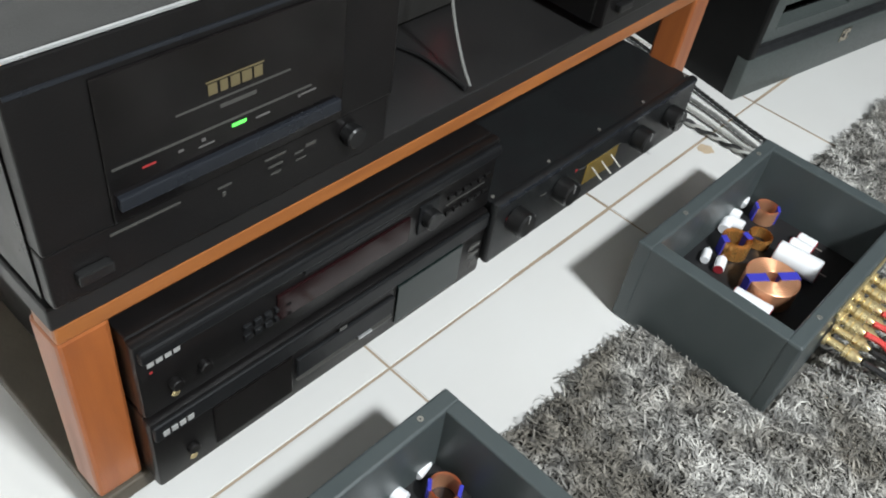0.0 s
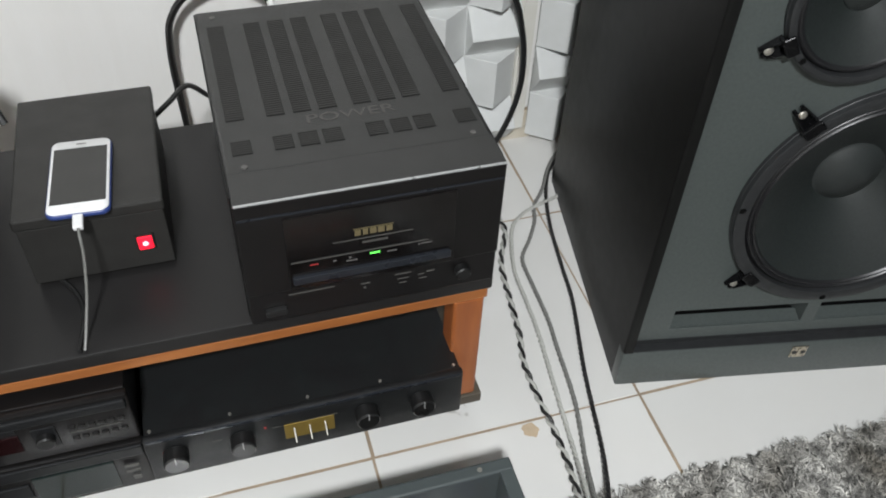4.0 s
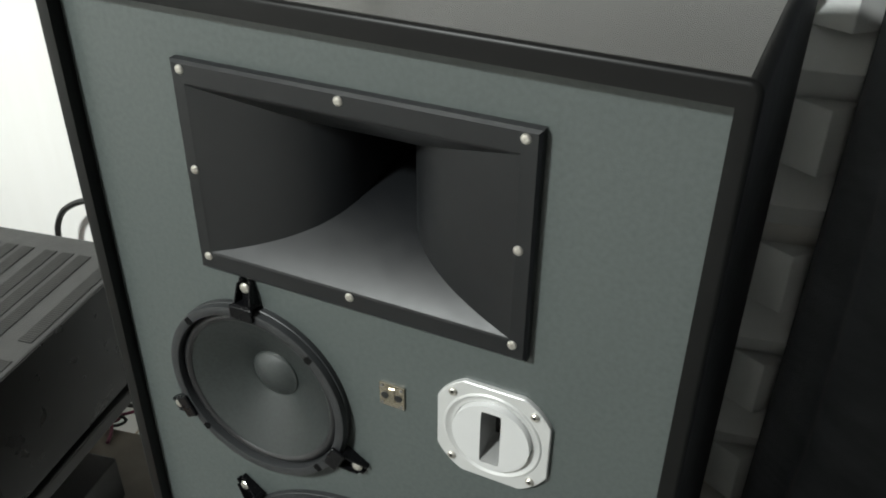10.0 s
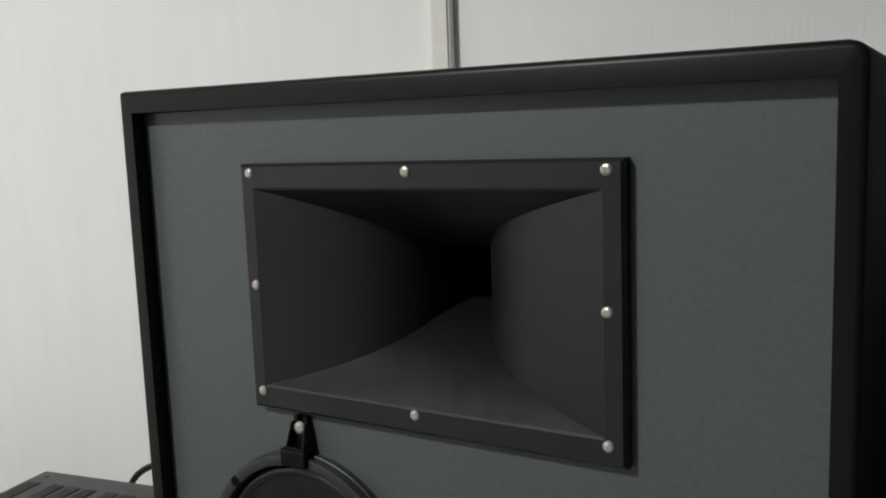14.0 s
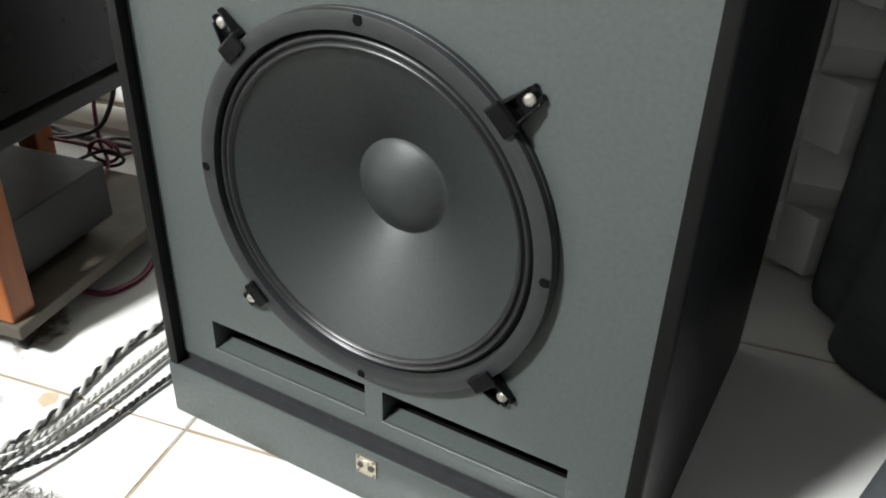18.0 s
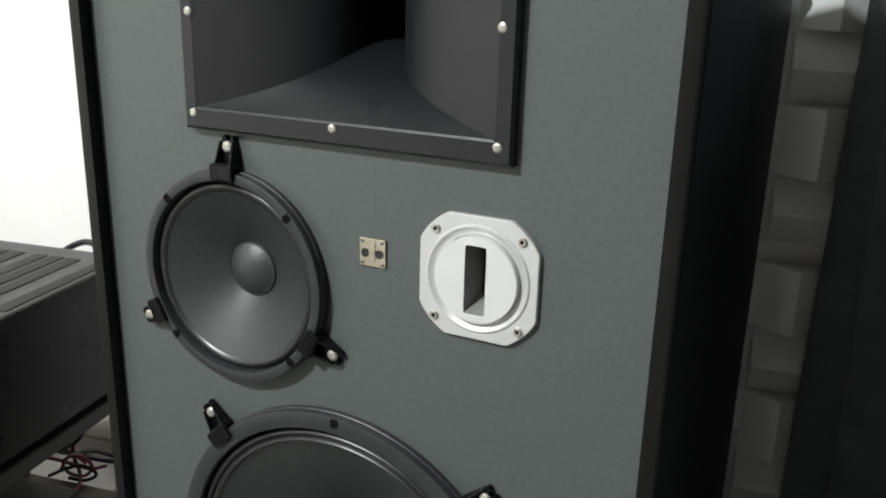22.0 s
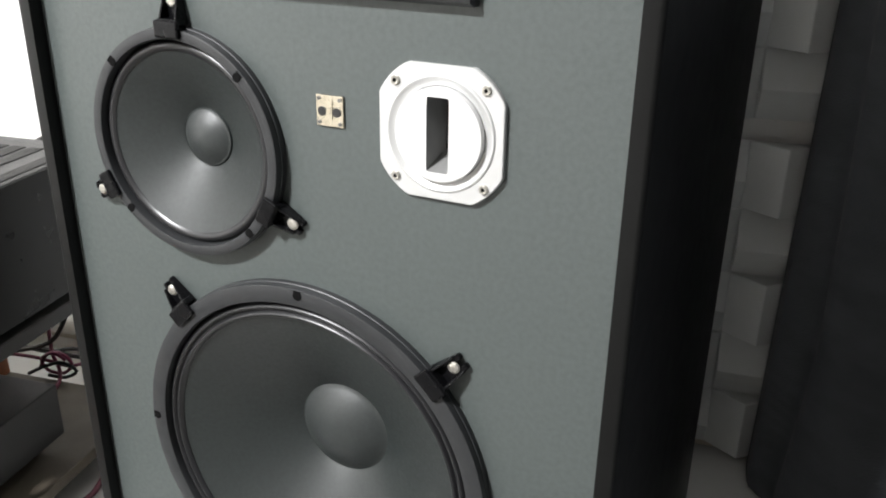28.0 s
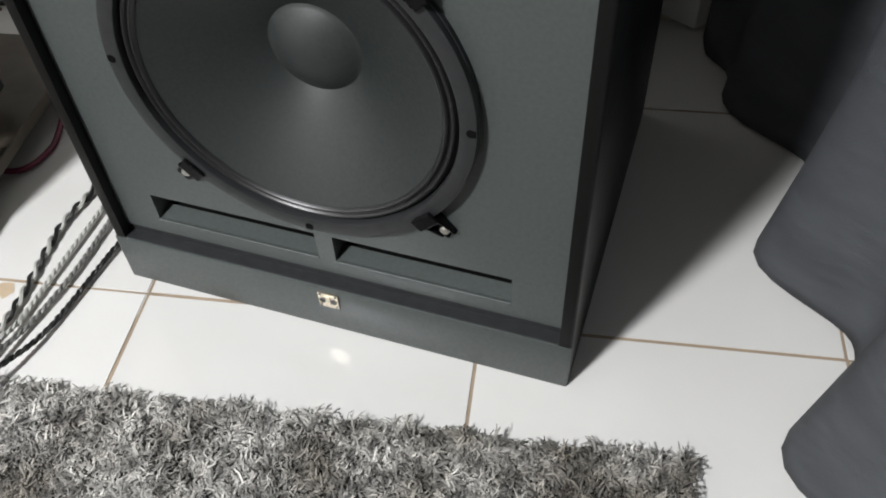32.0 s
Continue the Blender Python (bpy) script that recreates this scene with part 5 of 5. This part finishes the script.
# pipe and tangled leads behind the rack
pipe = thing("floor_pipe", ROOM @ pose(-2.2, WALL_V - 0.045, 0.060), "grey-white plastic pipe along the wall", "pipe")
part("pipe", moved(rod(0.022, 1.60, 24), Matrix.Rotation(radians(90), 4, "Y")), M_PLASTIC_W, pipe, "", None, 40)
for x in (0.3, 0.9, 1.5):
    part("clip", moved(rod(0.0245, 0.02, 24), Matrix.Translation((x, 0, 0)) @ Matrix.Rotation(radians(90), 4, "Y")), M_PLASTIC_W, pipe)
tang = thing("tangled_leads", ROOM, "tangled maroon and black leads hanging behind the rack", "cable")
LEADS = (
    (M_WIREM, 0.0036, [(-0.720, 0.465, 0.36), (-0.724, 0.480, 0.29), (-0.725, 0.480, 0.211), (-0.731, 0.480, 0.158), (-0.733, 0.480, 0.105), (-0.720, 0.475, 0.080), (-0.700, 0.450, 0.072), (-0.690, 0.420, 0.068)]),
    (M_WIREK, 0.0042, [(-0.660, 0.465, 0.36), (-0.671, 0.480, 0.28), (-0.678, 0.480, 0.223), (-0.697, 0.480, 0.174), (-0.730, 0.478, 0.130), (-0.790, 0.475, 0.105), (-0.870, 0.470, 0.090)]),
    (M_WIREM, 0.0034, [(-0.900, 0.400, 0.120), (-0.830, 0.440, 0.112), (-0.770, 0.465, 0.100), (-0.735, 0.475, 0.090), (-0.700, 0.480, 0.084), (-0.672, 0.490, 0.090)]),
    (M_WIREK, 0.0044, [(-0.880, 0.500, 0.085), (-0.780, 0.500, 0.096), (-0.700, 0.500, 0.092), (-0.620, 0.520, 0.085), (-0.550, 0.560, 0.060)]),
    (M_WIREK, 0.0040, [(-0.880, 0.510, 0.098), (-0.780, 0.508, 0.086), (-0.700, 0.506, 0.104), (-0.620, 0.528, 0.075), (-0.550, 0.570, 0.050)]),
    (M_WIREM, 0.0033, [(-0.755, 0.470, 0.078), (-0.735, 0.470, 0.108), (-0.708, 0.472, 0.112), (-0.690, 0.474, 0.094), (-0.705, 0.470, 0.074), (-0.735, 0.465, 0.078), (-0.742, 0.462, 0.100), (-0.715, 0.462, 0.118), (-0.694, 0.466, 0.104)]),
    (M_WIREK, 0.0033, [(-0.770, 0.455, 0.070), (-0.735, 0.462, 0.088), (-0.705, 0.468, 0.096), (-0.682, 0.474, 0.080), (-0.700, 0.466, 0.068), (-0.730, 0.458, 0.072)]),
)
for mm, r, pts in LEADS:
    part("lead", tube(pts, r), mm, tang)
mar = thing("maroon_lead", ROOM, "maroon lead curving over the floor", "cable")
part("lead", tube([(-0.700, 0.250, 0.006), (-0.640, 0.220, 0.006), (-0.600, 0.207, 0.006), (-0.566, 0.203, 0.006), (-0.532, 0.211, 0.006), (-0.513, 0.247, 0.006), (-0.513, 0.290, 0.008), (-0.530, 0.370, 0.030), (-0.570, 0.480, 0.120)], 0.0047), M_WIREM, mar)

# ---- stains on the tiles ----
for u, v, r in ((-0.455, -0.006, 0.016),):
    bm = bmesh.new()
    c0 = bm.verts.new((u, v, 0.0006))
    rim = [bm.verts.new((u + r * (0.75 + 0.4 * noise.noise((math.cos(a) * 2, math.sin(a) * 2, u))) * math.cos(a), v + r * (0.8 + 0.4 * noise.noise((math.cos(a) * 2, 3, math.sin(a)))) * math.sin(a), 0.0006)) for a in [2 * math.pi * k / 18 for k in range(18)]]
    for k in range(18):
        bm.faces.new((c0, rim[k], rim[(k + 1) % 18]))
    tagged(part("stain", bm, M_STAIN, None, "", ROOM), "small brown stain on the tiles", "stain", "", "structure")

# a soft brown film of dirt beside the castor
dn, dl = M_DIRT.node_tree.nodes, M_DIRT.node_tree.links
spread = dn.new("ShaderNodeVectorMath")
spread.operation = "LENGTH"
squash = dn.new("ShaderNodeVectorMath")
squash.operation = "MULTIPLY"
squash.inputs[1].default_value = (1 / 0.060, 1 / 0.095, 0)
dl.new(dn["Texture Coordinate"].outputs["Object"], squash.inputs[0])
dl.new(squash.outputs["Vector"], spread.inputs[0])
mottle = dn.new("ShaderNodeTexNoise")
mottle.inputs["Scale"].default_value, mottle.inputs["Detail"].default_value = 38.0, 6
dl.new(dn["Texture Coordinate"].outputs["Object"], mottle.inputs["Vector"])
cover = dn.new("ShaderNodeMath")
cover.operation = "SUBTRACT"
dl.new(mottle.outputs["Fac"], cover.inputs[0])
fall = dn.new("ShaderNodeMapRange")
fall.inputs["From Min"].default_value, fall.inputs["From Max"].default_value = 0.0, 1.0
fall.inputs["To Min"].default_value, fall.inputs["To Max"].default_value = 0.10, 0.70
dl.new(spread.outputs["Value"], fall.inputs["Value"])
dl.new(fall.outputs["Result"], cover.inputs[1])
thin = dn.new("ShaderNodeMapRange")
thin.inputs["From Min"].default_value, thin.inputs["From Max"].default_value = 0.0, 0.28
thin.inputs["To Max"].default_value = 0.85
dl.new(cover.outputs["Value"], thin.inputs["Value"])
dl.new(thin.outputs["Result"], dn["Principled BSDF"].inputs["Alpha"])
bm = bmesh.new()
bm.faces.new([bm.verts.new((x, y, 0)) for x, y in ((-0.062, -0.1), (0.062, -0.1), (0.062, 0.1), (-0.062, 0.1))])
tagged(part("stain", bm, M_DIRT, None, "", ROOM @ pose(-0.572, 0.115, 0.0007)), "brown dirt smeared on the tiles beside the castor", "stain", "", "structure")

# ---- shag rug ----
RU0, RU1, RV0, RV1 = -2.35, 0.435, -1.75, -0.150
rug = thing("rug", ROOM, "grey and brown mottled shag rug on the tiles", "rug")
part("backing", box(RU0 + 0.01, RU1 - 0.012, RV0, RV1 - 0.012, 0.0, 0.010, 0.002), M_RUGB, rug)
rng = np.random.default_rng(7)


def pile(n, u0, u1, v0, v1, wid, length, each=26):
    """Curled strands of five cross lines, gathered in tufts."""
    m = n // each
    tu, tv = rng.uniform(u0, u1, m), rng.uniform(v0, v1, m)
    ta = 2.0 * np.sin(tu * 21 + 3 * np.sin(tv * 17)) + 2.0 * np.sin(tv * 23 + 2.2 * np.sin(tu * 19 + 1)) + rng.normal(0, 0.9, m)
    tl, tr, tc = rng.uniform(0.7, 1.25, m), rng.uniform(0.45, 0.95, m), rng.normal(0, 2.4, m)
    k = np.repeat(np.arange(m), each)
    n = len(k)
    u = np.clip(tu[k] + rng.normal(0, 0.0048, n), u0, u1)
    v = np.clip(tv[k] + rng.normal(0, 0.0048, n), v0, v1)
    a = ta[k] + rng.normal(0, 0.42, n)
    curl = tc[k] + rng.normal(0, 1.3, n)
    rise = np.clip(tr[k] + rng.normal(0, 0.16, n), 0.25, 1.15)
    ln = length * tl[k] * rng.uniform(0.75, 1.15, n) / 4
    at, z = np.stack([u, v], 1), np.full(n, 0.006)
    co = np.zeros((n, 10, 3))
    w = wid * rng.uniform(0.7, 1.25, n)
    for q in range(5):
        side = np.stack([-np.sin(a), np.cos(a)], 1) * (w * (0.6 if q == 4 else 1.0))[:, None]
        co[:, 2 * q, :2], co[:, 2 * q + 1, :2] = at - side, at + side
        co[:, 2 * q, 2] = co[:, 2 * q + 1, 2] = z
        lean = rise * q * 1.2
        at = at + np.stack([np.cos(a), np.sin(a)], 1) * (ln * np.sin(np.minimum(lean + 0.15, 1.9)))[:, None]
        z = z + ln * np.cos(np.minimum(lean, 1.9)) * 0.85
        a = a + curl * 0.45
    return co


parts_co = [pile(215000, -1.65, RU1 - 0.01, -0.66, RV1 - 0.004, 0.00095, 0.025, 16), pile(46000, RU0, RU1 - 0.01, RV0, -0.64, 0.0020, 0.038), pile(5000, RU0, -1.6, -0.68, RV1 - 0.005, 0.0022, 0.046),
            pile(7000, -1.65, RU1 - 0.01, -0.175, RV1 - 0.002, 0.001, 0.024)]
co = np.concatenate(parts_co)
# keep the pile out of the boxes that stand on it
keep = ~(((co[:, :, 0] > BX - 0.004) & (co[:, :, 0] < BX + BW + 0.004) & (co[:, :, 1] > BY - 0.004) & (co[:, :, 1] < BY + BD)) | ((co[:, :, 0] > -1.521) & (co[:, :, 0] < -1.188) & (co[:, :, 1] > -0.324) & (co[:, :, 1] < -0.1))).any(1)
co = co[keep]
n = len(co)
me = bpy.data.meshes.new("pile")
idx = np.arange(n)[:, None] * 10
loops = np.concatenate([idx + np.array([[0, 1, 3, 2, 2, 3, 5, 4, 4, 5, 7, 6, 6, 7, 9, 8]])], 1).ravel()
me.vertices.add(n * 10)
me.vertices.foreach_set("co", co.astype(np.float32).ravel())
me.loops.add(n * 16)
me.loops.foreach_set("vertex_index", loops.astype(np.int32))
me.polygons.add(n * 4)
start = (np.arange(n)[:, None] * 16 + np.array([[0, 4, 8, 12]])).ravel()
me.polygons.foreach_set("loop_start", start.astype(np.int32))
me.update(calc_edges=True)
me.materials.append(M_RUG)
pl = new("shag", me)
pl.parent = rug
tagged(pl, "", "", "", "stuff")

# ---- floor tiles ----
PITCH_U, PITCH_V, U0, V0 = 0.4400, 0.4400, -0.262, 0.0105
tile_meshes = {}


def tile(u0, u1, v0, v1):
    w, d = round(u1 - u0, 4), round(v1 - v0, 4)
    if (w, d) not in tile_meshes:
        me = bpy.data.meshes.new("tile")
        b = box(-w / 2, w / 2, -d / 2, d / 2, -0.010, 0.0)
        top = [e for e in b.edges if all(v.co.z > -0.001 for v in e.verts)]
        bmesh.ops.bevel(b, geom=top, offset=0.0012, segments=2, affect="EDGES")
        b.to_mesh(me)
        b.free()
        me.materials.append(M_TILE)
        tile_meshes[(w, d)] = me
    ob = new("tile", tile_meshes[(w, d)])
    ob.parent = floor
    ob.matrix_basis = pose((u0 + u1) / 2, (v0 + v1) / 2, 0.0, random.uniform(-0.02, 0.02), random.uniform(-0.02, 0.02), 0)


GAP = 0.0016
for i in range(-7, 4):
    for j in range(-9, 3):
        u0, u1 = max(U0 + PITCH_U * i, LEFT_U), min(U0 + PITCH_U * (i + 1), RIGHT_U)
        v0, v1 = max(V0 + PITCH_V * j, FRONT_V), min(V0 + PITCH_V * (j + 1), WALL_V)
        if u1 - u0 > 0.03 and v1 - v0 > 0.03:
            tile(u0 + GAP, u1 - GAP, v0 + GAP, v1 - GAP)
